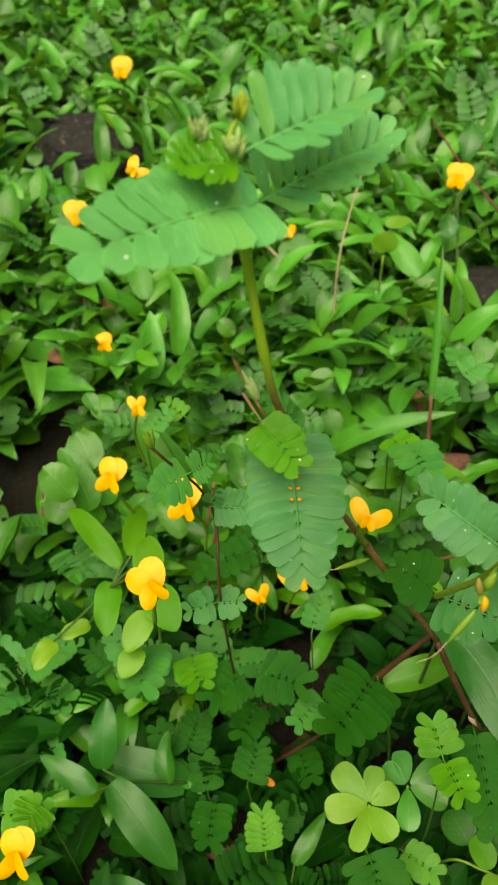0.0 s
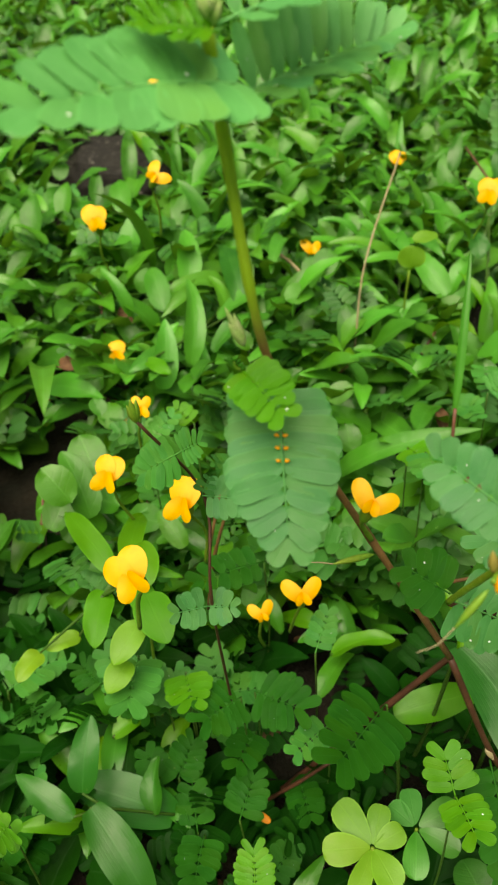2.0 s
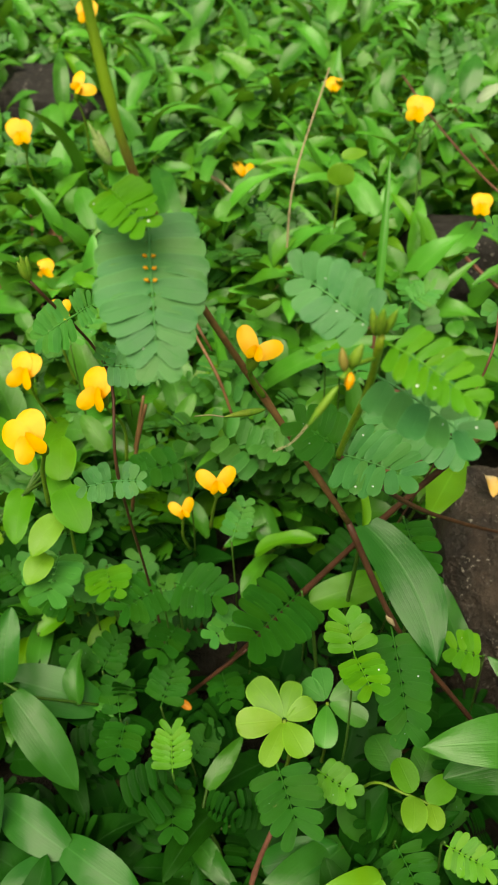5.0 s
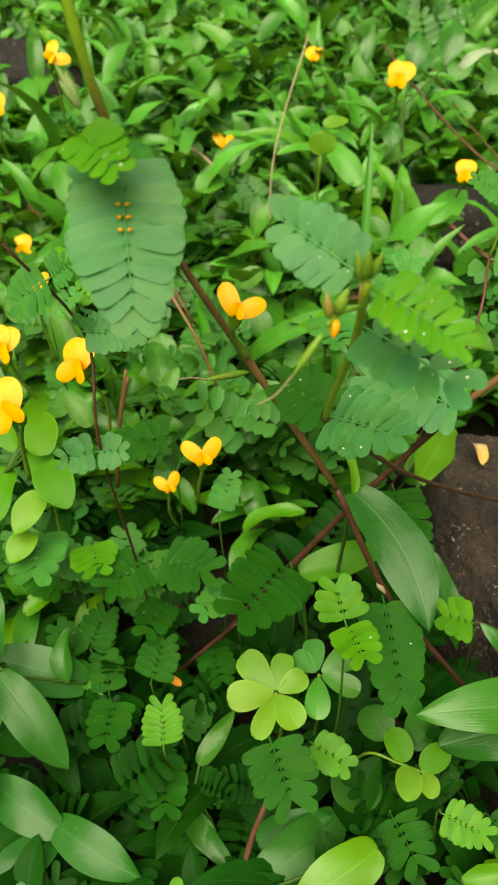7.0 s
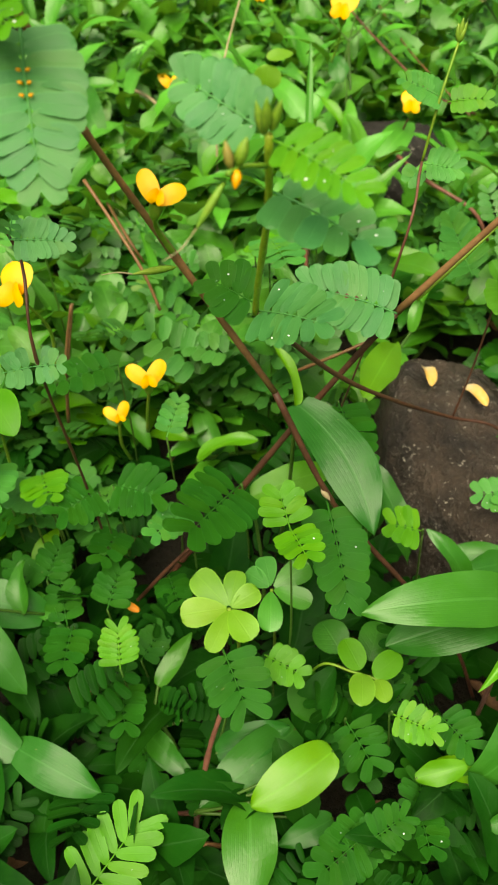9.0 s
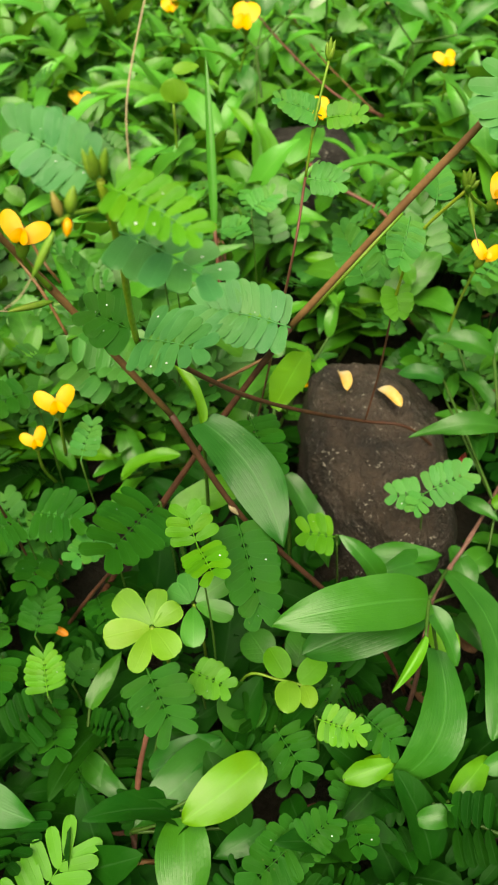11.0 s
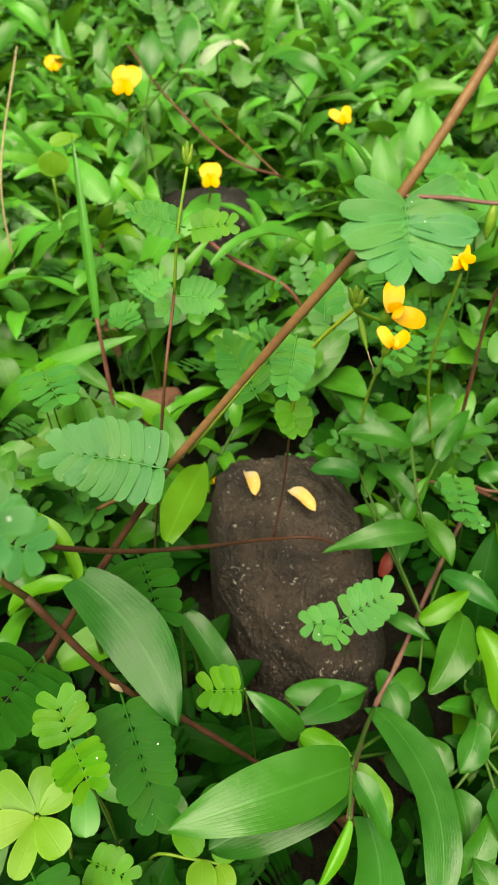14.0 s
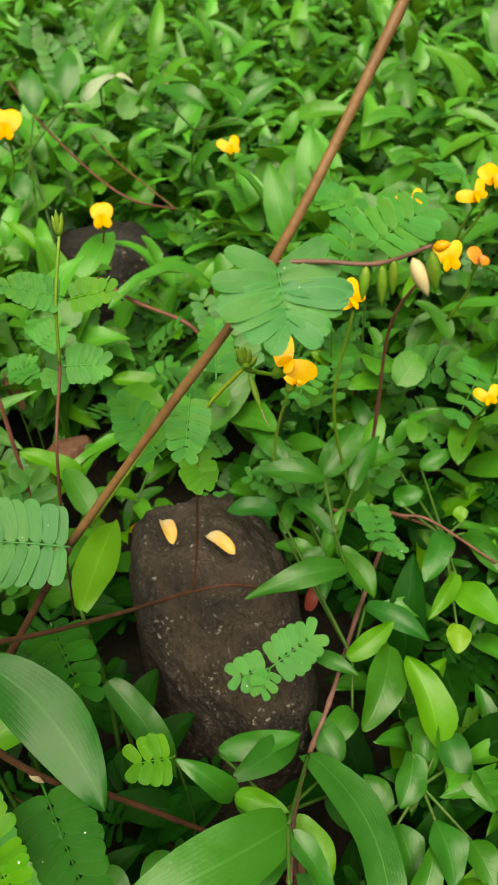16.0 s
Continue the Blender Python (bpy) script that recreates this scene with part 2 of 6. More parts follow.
YELLOW = petal_material("petal_yellow", (0.86, 0.47, 0.006), (0.82, 0.36, 0.004))
FADED = petal_material("petal_faded", (0.80, 0.46, 0.10), (0.72, 0.58, 0.34))
ORANGE = petal_material("petal_orange", (0.78, 0.27, 0.015), (0.6, 0.22, 0.05))
WHITENED_WATER, wnodes, wlinks, wbsdf, wout = material("water")
wbsdf.inputs["Roughness"].default_value, wbsdf.inputs["IOR"].default_value = 0.02, 1.33
# milky base colour stands in for the sky's reflection on the drops
wbsdf.inputs["Base Color"].default_value = (0.8, 0.86, 0.8, 1)
wbsdf.inputs["Transmission Weight"].default_value = 0.35


# ---- builders ----
def thing(name, at, label, category, group="", kind=""):
    ob = new(name)
    ob.empty_display_size = 0.005
    ob.location = at
    return tagged(ob, label, category, group, kind)


def part(name, data, mat, parent, label="", local=None):
    """One mesh object under parent; local: its place in the parent's frame."""
    if not data.materials:
        data.materials.append(mat)
    ob = new(name, data)
    ob.parent = parent
    ob.matrix_basis = local if local is not None else Matrix()
    if label:
        tagged(ob, label)
    return ob


def to_mesh(name, verts, faces, uvs=None, smooth=True):
    me = bpy.data.meshes.new(name)
    me.from_pydata([tuple(v) for v in verts], [], faces)
    if uvs is not None:
        layer = me.uv_layers.new(name="UVMap")
        for loop in me.loops:
            layer.data[loop.index].uv = uvs[loop.vertex_index]
    if smooth:
        me.polygons.foreach_set("use_smooth", [True] * len(me.polygons))
    me.update()
    return me


def spline(points, steps=6):
    """A smooth line through the points."""
    p = [Vector(q) for q in points]
    p = [2 * p[0] - p[1]] + p + [2 * p[-1] - p[-2]]
    line = []
    for i in range(1, len(p) - 2):
        for k in range(steps):
            t = k / steps
            a, b, c, d = p[i - 1], p[i], p[i + 1], p[i + 2]
            line.append(0.5 * (2 * b + (c - a) * t + (2 * a - 5 * b + 4 * c - d) * t * t + (3 * b - a - 3 * c + d) * t ** 3))
    line.append(p[-2])
    return line


def tube(name, points, r0, r1, sides=8, steps=6, knots=0.0):
    """A tapered round stem along the points, a little uneven; knots: swelling at the given points."""
    line = spline(points, steps)
    verts, faces = [], []
    side = Vector((0.31, 0.87, 0.12))
    for i, c in enumerate(line):
        way = (line[min(i + 1, len(line) - 1)] - line[max(i - 1, 0)]).normalized()
        side = (side - way * side.dot(way)).normalized()
        other = way.cross(side)
        t = i / (len(line) - 1)
        r = (r0 + (r1 - r0) * t) * (1 + 0.08 * math.sin(i * 1.7 + c.x * 900))
        if knots and i % steps == 0 and 0 < i < len(line) - 1:
            r *= 1 + knots
        for k in range(sides):
            a = 2 * math.pi * k / sides
            verts.append(c + side * (r * math.cos(a)) + other * (r * math.sin(a)))
    for i in range(len(line) - 1):
        for k in range(sides):
            j = (k + 1) % sides
            faces.append((i * sides + k, i * sides + j, (i + 1) * sides + j, (i + 1) * sides + k))
    faces.append(tuple(range(sides - 1, -1, -1)))
    faces.append(tuple(range((len(line) - 1) * sides, len(line) * sides)))
    return to_mesh(name, verts, faces)


def stem(parent, points, r0, r1, mat, name="stem", label="", sides=8, knots=0.0):
    at = parent.location
    return part(name, tube(name, [Vector(p) - at for p in points], r0, r1, sides, 6, knots), mat, parent, label)


OUTLINES = {
    "oblong": lambda u: max(0.0, 1 - abs(2 * u - 1) ** 4.2) ** 0.5 * (0.72 + 0.38 * u),
    "petal": lambda u: 1.3 * (u + 0.1) ** 0.55 * max(0.0, 1 - u) ** 0.42,
    "lance": lambda u: 1.35 * (u + 0.02) ** 0.45 * max(0.0, 1 - u) ** 0.8 * 1.12,
    "strap": lambda u: min(1.0, 2.6 * (u + 0.06)) ** 0.7 * max(0.0, 1 - u ** 3.2) ** 0.85,
    "grass": lambda u: 1.4 * (u + 0.05) ** 0.36 * max(0.0, 1 - u ** 2.3) ** 0.85,
    "ribbon": lambda u: min(1.0, 2.2 * (u + 0.16)) ** 0.6 * max(0.0, 1 - u ** 4.5) ** 0.6,
    "clover": lambda u: 1.72 * (u + 0.02) ** 0.8 * max(0.0, 1 - u) ** 0.38,
    "clasp": lambda u: min(1.0, (u + 0.06) * 5) ** 0.45 * max(0.0, 1 - u) ** 0.55 * 1.1,
    "ovate": lambda u: 1.42 * (u + 0.015) ** 0.42 * max(0.0, 1 - u) ** 0.62 * 1.1,
    "obovate": lambda u: (math.sin(math.pi * min(1, (u * 0.985 + 0.01)) ** 1.75)) ** 0.75 if 0 < u < 1 else 0.0,
    "round": lambda u: max(0.0, 1 - abs(2 * u - 1) ** 2.1) ** 0.5,
}


def blade(outline, width, nu=10, nv=4, arch=0.0, fold=0.0, wave=0.0, twist=0.0, seed=0, skew=0.5, bend=0.0):
    """A leaf blade of length 1 along x: its points, faces and UV. fold: how far the halves rise from the midrib."""
    rnd = random.Random(seed)
    f, ph = OUTLINES[outline], rnd.uniform(0, 6)
    verts, faces, uvs = [], [], []
    for i in range(nu + 1):
        u = 0.5 - 0.5 * math.cos(math.pi * i / nu)
        h = 0.5 * width * max(f(u), 0.03 if i < nu else 0.012)
        rise = arch * 4 * (u ** (2 * skew)) * (1 - u ** (2 * skew)) if skew != 0.5 else arch * 4 * u * (1 - u)
        a = twist * (u - 0.3)
        for k in range(nv + 1):
            v = 2 * k / nv - 1
            y, z = h * v, fold * h * (0.4 * abs(v) + 0.7 * v * v) + wave * width * math.sin(9 * u + ph + 1.3 * v) * v * v
            verts.append(Vector((u, bend * 4 * u * (1 - u) + y * math.cos(a) - z * math.sin(a), rise + y * math.sin(a) + z * math.cos(a))))
            uvs.append((u, 0.5 + 0.5 * v))
    for i in range(nu):
        for k in range(nv):
            a = i * (nv + 1) + k
            faces.append((a, a + nv + 1, a + nv + 2, a + 1))
    return verts, faces, uvs


def orient(base, tip, up):
    """A frame at base with x towards tip and z as near to up as may be, and the length."""
    x = Vector(tip) - Vector(base)
    length = x.length
    x.normalize()
    z = Vector(up)
    z = z - x * z.dot(x)
    if z.length < 1e-4:
        z = x.orthogonal()
    z.normalize()
    y = z.cross(x)
    m = Matrix((x, y, z)).transposed().to_4x4()
    m.translation = Vector(base)
    return m, length


LEAFLETS = [to_mesh("leaflet", *blade("oblong", 1.0, 8, 4, 0.025, 0.03, 0.02, 0.05, s)) for s in range(4)]
LEAFLET_USES = {}


def leaflet_mesh(which, mat):
    key = (which, mat.name)
    if key not in LEAFLET_USES:
        me = LEAFLETS[which].copy()
        me.materials.append(mat)
        LEAFLET_USES[key] = me
    return LEAFLET_USES[key]


def pinnate(parent, base, tip, pairs=9, width=0.018, mat=None, up=(0, -0.35, 1), fold=0.1, arch=0.04, fat=0.36, name="leaf",
            seed=1, splay=72, taper=0.75, label="", rachis=None, petiole=0.08, sag=0.0, gone=(), back=14):
    """A feathered leaf from base to tip: a rachis with pairs of leaflets, each leaflet a piece of its own.
    splay: angle of the middle leaflets off the rachis; fold: how far they rise; taper: size of the last pair."""
    mat = mat or GREEN
    rnd = random.Random(seed)
    at = parent.location if parent.parent is None else Vector((0, 0, 0))
    m, length = orient(Vector(base) - at, Vector(tip) - at, up)
    reach = length * 0.86
    line = [Vector((reach * s, 0, arch * length * 4 * s * (1 - s))) for s in (0, 0.25, 0.5, 0.75, 1.0)]
    leaf = part(name, tube("rachis", line, 0.00016 + 0.006 * length, 0.00014, 5, 3), rachis or mat, parent, label, m)
    for i in range(pairs):
        s = petiole + (1 - petiole) * (i + 0.5) / pairs
        p = Vector((reach * s, 0, arch * length * 4 * s * (1 - s)))
        size = 0.5 * width * (0.82 + 0.18 * math.sin(math.pi * min(1, s * 1.25))) * (1 - (1 - taper) * max(0, (s - 0.45) / 0.55) ** 1.5)
        angle = splay - (splay - 22) * max(0, (s - 0.55) / 0.45) ** 2 + back * max(0, 0.35 - s) / 0.35
        gap = reach * (1 - petiole) / pairs * (1.60 + 1.5 * (fat - 0.38))
        for side in (-1, 1):
            if (i, side) in gone:
                continue
            a = radians(angle + rnd.uniform(-5, 5))
            b = radians(-math.degrees(math.atan(fold)) + rnd.uniform(-3, 3) + sag)
            k = size * rnd.uniform(0.94, 1.06)
            local = Matrix.Translation(p) @ Matrix.Rotation(side * a, 4, "Z") @ Matrix.Rotation(b, 4, "Y") @ Matrix.Rotation(side * radians(rnd.uniform(1.2, 3.0)), 4, "X")
            local = local @ Matrix.Diagonal((k, min((0.62 if fat < 0.6 else 0.85) * k, gap * rnd.uniform(0.95, 1.08)), k, 1))
            part("leaflet", leaflet_mesh(rnd.randrange(4), mat), mat, leaf, "", local)
    return leaf


def broad(parent, base, tip, width, mat=None, outline="lance", up=(0, -0.3, 1), arch=0.1, fold=0.25, wave=0.04, twist=0.0, seed=1, name="leaf", label="", nu=16, skew=0.5, bend=0.0):
    """A broad blade from base to tip, folded along its midrib."""
    at = parent.location if parent.parent is None else Vector((0, 0, 0))
    m, length = orient(Vector(base) - at, Vector(tip) - at, up)
    v, f, uv = blade(outline, width / length, nu, 6, arch, fold, wave, twist, seed, skew, bend)
    return part(name, to_mesh(name, [p * length for p in v], f, uv), mat or BLADE, parent, label, m)


def round_leaflet(parent, base, tip, width, mat, up=(0, -0.3, 1), seed=1, arch=0.06, outline="obovate", name="leaflet"):
    return broad(parent, base, tip, width, mat, outline, up, arch, 0.12, 0.02, 0, seed, name, "", 10)


PETAL = to_mesh("petal", *blade("petal", 0.95, 9, 6, 0.10, -0.12, 0.02, 0.0, 3))
PETAL_USES = {}


def petal_mesh(mat):
    if mat.name not in PETAL_USES:
        me = PETAL.copy()
        me.materials.append(mat)
        PETAL_USES[mat.name] = me
    return PETAL_USES[mat.name]


def calyx_mesh():
    """A small cup of five pointed sepals round z, opening upward."""
    verts, faces = [], []
    rings = ((-0.5, 0.06), (-0.4, 0.16), (-0.15, 0.24), (0.1, 0.24))
    for zz, r in rings:
        for k in range(10):
            a = 2 * math.pi * k / 10
            verts.append(Vector((r * math.cos(a), r * math.sin(a), zz)))
    for i in range(len(rings) - 1):
        for k in range(10):
            j = (k + 1) % 10
            faces.append((i * 10 + k, i * 10 + j, i * 10 + 10 + j, i * 10 + 10 + k))
    for k in range(0, 10, 2):
        a = 2 * math.pi * (k + 0.5) / 10
        verts.append(Vector((0.27 * math.cos(a), 0.27 * math.sin(a), 0.42)))
        faces.append((30 + k, 30 + (k + 1) % 10, len(verts) - 1))
    faces.append(tuple(range(9, -1, -1)))
    return to_mesh("calyx", verts, faces)


CALYX = calyx_mesh()
CALYX.materials.append(STEM_GREEN)


def flower(at, size=0.011, spread=55, roll=0, face=(0, -0.75, 0.6), lip=0.75, foot=None, parent=None, mat=None, seed=1, foot_mat=None, label=""):
    """A yellow pea flower centred at at: two round upper petals, a folded lip, a green calyx, a thin stalk down to foot.
    spread: degrees between the upper petals; roll: turn in its own plane; lip: size of the lower petals."""
    mat = mat or YELLOW
    size *= 1.22
    rnd = random.Random(seed)
    z = Vector(face).normalized()
    y = (UP - z * UP.dot(z)).normalized()
    x = y.cross(z)
    turn = Matrix((x, y, z)).transposed().to_4x4() @ Matrix.Rotation(radians(roll), 4, "Z")
    if parent is None:
        root = thing("yellow_flower", at, label or "bright yellow pea flower with two round upper petals", "flower", "yellow flowers")
        base = turn
    else:
        root = parent
        origin = parent.location if parent.parent is None else Vector((0, 0, 0))
        base = Matrix.Translation(Vector(at) - origin) @ turn
    cal = part("flower" if parent else "calyx", CALYX, STEM_GREEN, root, "" if parent is None else label, base @ Matrix.Translation((0, -0.12 * size, -0.22 * size)) @ Matrix.Rotation(radians(-50), 4, "X") @ Matrix.Diagonal((size * 0.55, size * 0.55, size * 0.6, 1)))
    under = root if parent is None else cal
    back = Matrix() if parent is None else cal.matrix_basis.inverted()
    for side in (-1, 1):
        k = size * 0.62 * rnd.uniform(0.93, 1.07)
        local = base @ Matrix.Translation((0, -0.1 * size, 0)) @ Matrix.Rotation(radians(90 + side * spread / 2 + rnd.uniform(-5, 5)), 4, "Z") @ Matrix.Rotation(radians(rnd.uniform(2, 20)), 4, "Y") @ Matrix.Diagonal((k, k * (1.2 if spread < 60 else 0.84), k, 1))
        part("petal", petal_mesh(mat), mat, under, "", back @ local)
    if lip > 0:
        for side in (-1, 1):
            k = size * 0.60 * lip
            local = base @ Matrix.Translation((0, 0.08 * size, 0.05 * size)) @ Matrix.Rotation(radians(-90 + side * 32), 4, "Z") @ Matrix.Rotation(radians(-22), 4, "Y") @ Matrix.Rotation(side * radians(30), 4, "X") @ Matrix.Diagonal((k, k, k, 1))
            part("lip_petal", petal_mesh(mat), mat, under, "", back @ local)
    if foot is not None:
        a = Vector(at) + turn.to_3x3() @ Vector((0, -0.3 * size, -0.35 * size))
        b = Vector(foot)
        mid = (a + b) / 2 + Vector((rnd.uniform(-1, 1), rnd.uniform(-1, 1), 0.4)) * 0.08 * (a - b).length
        origin = root.location
        part("stalk", tube("stalk", [a - origin, mid - origin, b - origin], 0.0005, 0.0007, 6), foot_mat or STEM_GREEN, root)
    return root


def pod(parent, base, tip, width, mat=None, name="bud", label=""):
    """A closed bud or pod: a pointed spindle from base to tip."""
    at = parent.location if parent.parent is None else Vector((0, 0, 0))
    a, b = Vector(base) - at, Vector(tip) - at
    m, length = orient(a, b, (0.1, -0.3, 1))
    verts, faces = [], []
    for i in range(9):
        u = i / 8
        r = 0.5 * width * max(0.06, math.sin(math.pi * min(1, u ** 0.8)) ** 0.8)
        for k in range(8):
            t = 2 * math.pi * k / 8
            verts.append(Vector((u * length, r * math.cos(t) * (1.12 if k % 2 else 0.95), r * math.sin(t))))
    for i in range(8):
        for k in range(8):
            j = (k + 1) % 8
            faces.append((i * 8 + k, i * 8 + j, i * 8 + 8 + j, i * 8 + 8 + k))
    faces += [tuple(range(7, -1, -1)), tuple(range(64, 72))]
    return part(name, to_mesh(name, verts, faces), mat or BUD, parent, label, m)


def stone(name, at, half, mat, label, seed, turn=0.0, power=2.6, category="stone", flat=2.6, taper=0.0, rough=1.0):
    """A worn stone sunk into the soil: rounded in plan by power and in height by flat, wider at its far end by taper,
    broken into a few worn faces and roughened at several scales."""
    rnd = random.Random(seed)
    cuts = [(Vector((rnd.uniform(-1, 1), rnd.uniform(-1, 1), rnd.uniform(-0.1, 0.8))).normalized(), rnd.uniform(0.90, 1.04)) for _ in range(9)]
    bm = bmesh.new()
    bmesh.ops.create_icosphere(bm, subdivisions=6, radius=1.0)
    shift = Vector((seed * 3.1, seed * 1.7, 0))
    for v in bm.verts:
        c = v.co.copy()
        plan = (abs(c.x) ** power + abs(c.y) ** power) ** (1 / power)
        c = c * (plan ** flat + abs(c.z) ** flat) ** (-1 / flat)
        for way, limit in cuts:
            over = c.dot(way) - limit
            if over > 0:
                c -= way * over * 0.8
        n = noise.noise(c * 1.3 + shift) * 0.07 + noise.noise(c * 2.9 + shift) * 0.05
        n -= rough * (0.045 * abs(noise.noise(c * 5.0 + shift)) + 0.022 * abs(noise.noise(c * 11 + shift)) - 0.010 * noise.noise(c * 26 + shift))
        c = c * (1 + n)
        v.co = Vector((c.x * half[0] * (1 + taper * c.y), c.y * half[1], c.z * half[2]))
    me = bpy.data.meshes.new(name)
    bm.to_mesh(me)
    bm.free()
    me.polygons.foreach_set("use_smooth", [True] * len(me.polygons))
    me.materials.append(mat)
    ob = new(name, me)
    ob.matrix_basis = pose(*at, 0, 0, turn)
    return tagged(ob, label, category)


def scatter(name, template, matrices, mat, label, parent=None):
    """Many copies of one template joined into a single mesh of kind stuff."""
    v = np.array([tuple(p) for p in template[0]])
    f, uv = template[1], np.array(template[2])
    n, count = len(v), len(matrices)
    every = np.empty((count * n, 3))
    for i, m in enumerate(matrices):
        a = np.array(m)
        every[i * n:(i + 1) * n] = v @ a[:3, :3].T + a[:3, 3]
    quads = np.array(f)
    faces = (quads[None, :, :] + (np.arange(count) * n)[:, None, None]).reshape(-1, quads.shape[1])
    me = bpy.data.meshes.new(name)
    me.vertices.add(len(every))
    me.vertices.foreach_set("co", every.ravel())
    me.loops.add(faces.size)
    me.loops.foreach_set("vertex_index", faces.ravel().astype(np.int32))
    me.polygons.add(len(faces))
    me.polygons.foreach_set("loop_start", np.arange(0, faces.size, quads.shape[1], dtype=np.int32))
    me.polygons.foreach_set("use_smooth", np.ones(len(faces), dtype=bool))
    layer = me.uv_layers.new(name="UVMap")
    layer.data.foreach_set("uv", uv[faces.ravel() % n].ravel())
    me.update()
    me.validate()
    me.materials.append(mat)
    return tagged(new(name, me), label, "plants", "", "stuff")


def feather_template(pairs=5, width=0.74, fat=0.46, steps=4):
    """A whole feathered leaf of length 1 in one small mesh, for the carpet."""
    verts, faces, uvs = [], [], []
    v0, f0, u0 = blade("oblong", 1.0, steps, 2, 0.04, 0.12)
    for i in range(pairs):
        s = 0.1 + 0.9 * (i + 0.5) / pairs
        for side in (-1, 1):
            k = 0.5 * width * (1 - 0.3 * max(0, s - 0.5) * 2)
            a = radians(74 - 45 * max(0, (s - 0.55) / 0.45) ** 2)
            m = Matrix.Translation((s * 0.86, 0, 0.12 * s * (1 - s))) @ Matrix.Rotation(side * a, 4, "Z") @ Matrix.Rotation(-0.12, 4, "Y") @ Matrix.Diagonal((k, k * fat * 9 / (pairs + 2.5), k, 1))
            n = len(verts)
            verts += [m @ p for p in v0]
            faces += [tuple(n + j for j in q) for q in f0]
            uvs += u0
    return verts, faces, uvs


DROPS = []


def wet(leaf, count, seed):
    """Marks places for water drops on a feathered leaf's leaflets."""
    rnd = random.Random(seed)
    origin = leaf.parent.location
    for ob in rnd.sample(list(leaf.children), min(count, len(leaf.children))):
        spot = leaf.matrix_basis @ (ob.matrix_basis @ Vector((rnd.uniform(0.1, 0.8), rnd.uniform(-0.2, 0.2), 0.03)))
        r = rnd.choice((0.00012, 0.00016, 0.00026))
        DROPS.append(Matrix.Translation(origin + spot) @ Matrix.Diagonal((r, r, r * 0.7, 1)))


# ---- ground ----
def soil_sheet():
    """One sheet out to the horizon, fine and uneven near the plants."""
    rings = [0.0] + [0.02 * 1.09 ** k for k in range(60)] + [5, 8, 14, 25, 50, 120, 400, 1500]
    verts, faces, seg = [], [], 72
    for r in rings:
        for k in range(seg):
            a = 2 * math.pi * k / seg
            p = Vector((0.1 + r * math.cos(a), 0.25 + r * math.sin(a), 0))
            amp = 0.010 * min(1, 3 / (r + 0.5))
            verts.append(Vector((p.x, p.y, SOIL + amp * noise.noise(p * 14) + 0.4 * amp * noise.noise(p * 50))))
    for i in range(len(rings) - 1):
        for k in range(seg):
            j = (k + 1) % seg
            faces.append((i * seg + k, i * seg + j, (i + 1) * seg + j, (i + 1) * seg + k))
    return to_mesh("ground", verts, faces)


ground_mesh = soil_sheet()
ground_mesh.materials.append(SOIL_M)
tagged(new("ground", ground_mesh), "dark soil under dense low weeds", "ground", "", "structure")

stone("stone", (0.1705, 0.2270, 0.043), (0.0330, 0.0650, 0.0535), STONE, "brown weathered stone lying among low weeds", 2, -8, 2.9, flat=4.5, taper=0.13)
stone("stone", (0.186, 0.465, 0.048), (0.044, 0.034, 0.046), STONE_DARK, "dark grey stone half hidden by weeds", 5, -15)
stone("soil_clod", (0.131, 0.318, 0.076), (0.0115, 0.008, 0.008), CLOD, "small red-brown clod among green weeds", 7, 10, 3.0, "clod", 3.0)
stone("stone", (-0.122, 0.70, 0.050), (0.055, 0.04, 0.045), STONE_DARK, "dark stone between weeds behind yellow flowers", 9, 10)

# ---- tall herb with the leafy crown ----
herb = thing("tall_herb", (0.163, 0.134, SOIL), "tall weed with brown stem, feathered leaves and a leafy crown", "herb")
stem(herb, [(0.163, 0.134, SOIL), (0.150, 0.139, 0.070), (0.1305, 0.1452, 0.0991), (0.1149, 0.1504, 0.1195), (0.1014, 0.1508, 0.1435), (0.086, 0.158, 0.178)], 0.00075, 0.00090, STEM_DARK, "lower_stem", knots=0.15)
stem(herb, [(0.086, 0.158, 0.178), (0.0625, 0.1615, 0.219), (0.0475, 0.156, 0.252), (0.0425, 0.1525, 0.2690)], 0.00090, 0.00072, STEM_TAN, knots=0.15)
stem(herb, [(0.0425, 0.1525, 0.2690), (0.0393, 0.1497, 0.2795), (0.0370, 0.1468, 0.2945), (0.0338, 0.1490, 0.3165), (0.0325, 0.1470, 0.3300)], 0.00072, 0.00100, STEM_GRADED, "green_top", "young stem passing from brown to green", 10, 0.08)
pinnate(herb, (0.0370, 0.1450, 0.3240), (0.0114, 0.1235, 0.3278), 9, 0.0180, LIT_CROWN, (0.12, -0.42, 1), 0.10, 0.05, 0.44, seed=11, taper=0.95, petiole=0.0)
pinnate(herb, (0.0352, 0.1500, 0.3205), (0.0602, 0.1665, 0.3247), 11, 0.0200, LIT_CROWN, (0.05, -0.42, 0.9), 0.60, 0.03, 0.12, seed=12, splay=70, taper=0.6)
pinnate(herb, (0.0338, 0.1475, 0.3305), (0.0546, 0.1580, 0.3347), 8, 0.0190, LIT_CROWN, (0.05, -0.42, 0.9), 0.62, 0.03, 0.10, seed=13, splay=74, taper=0.6)
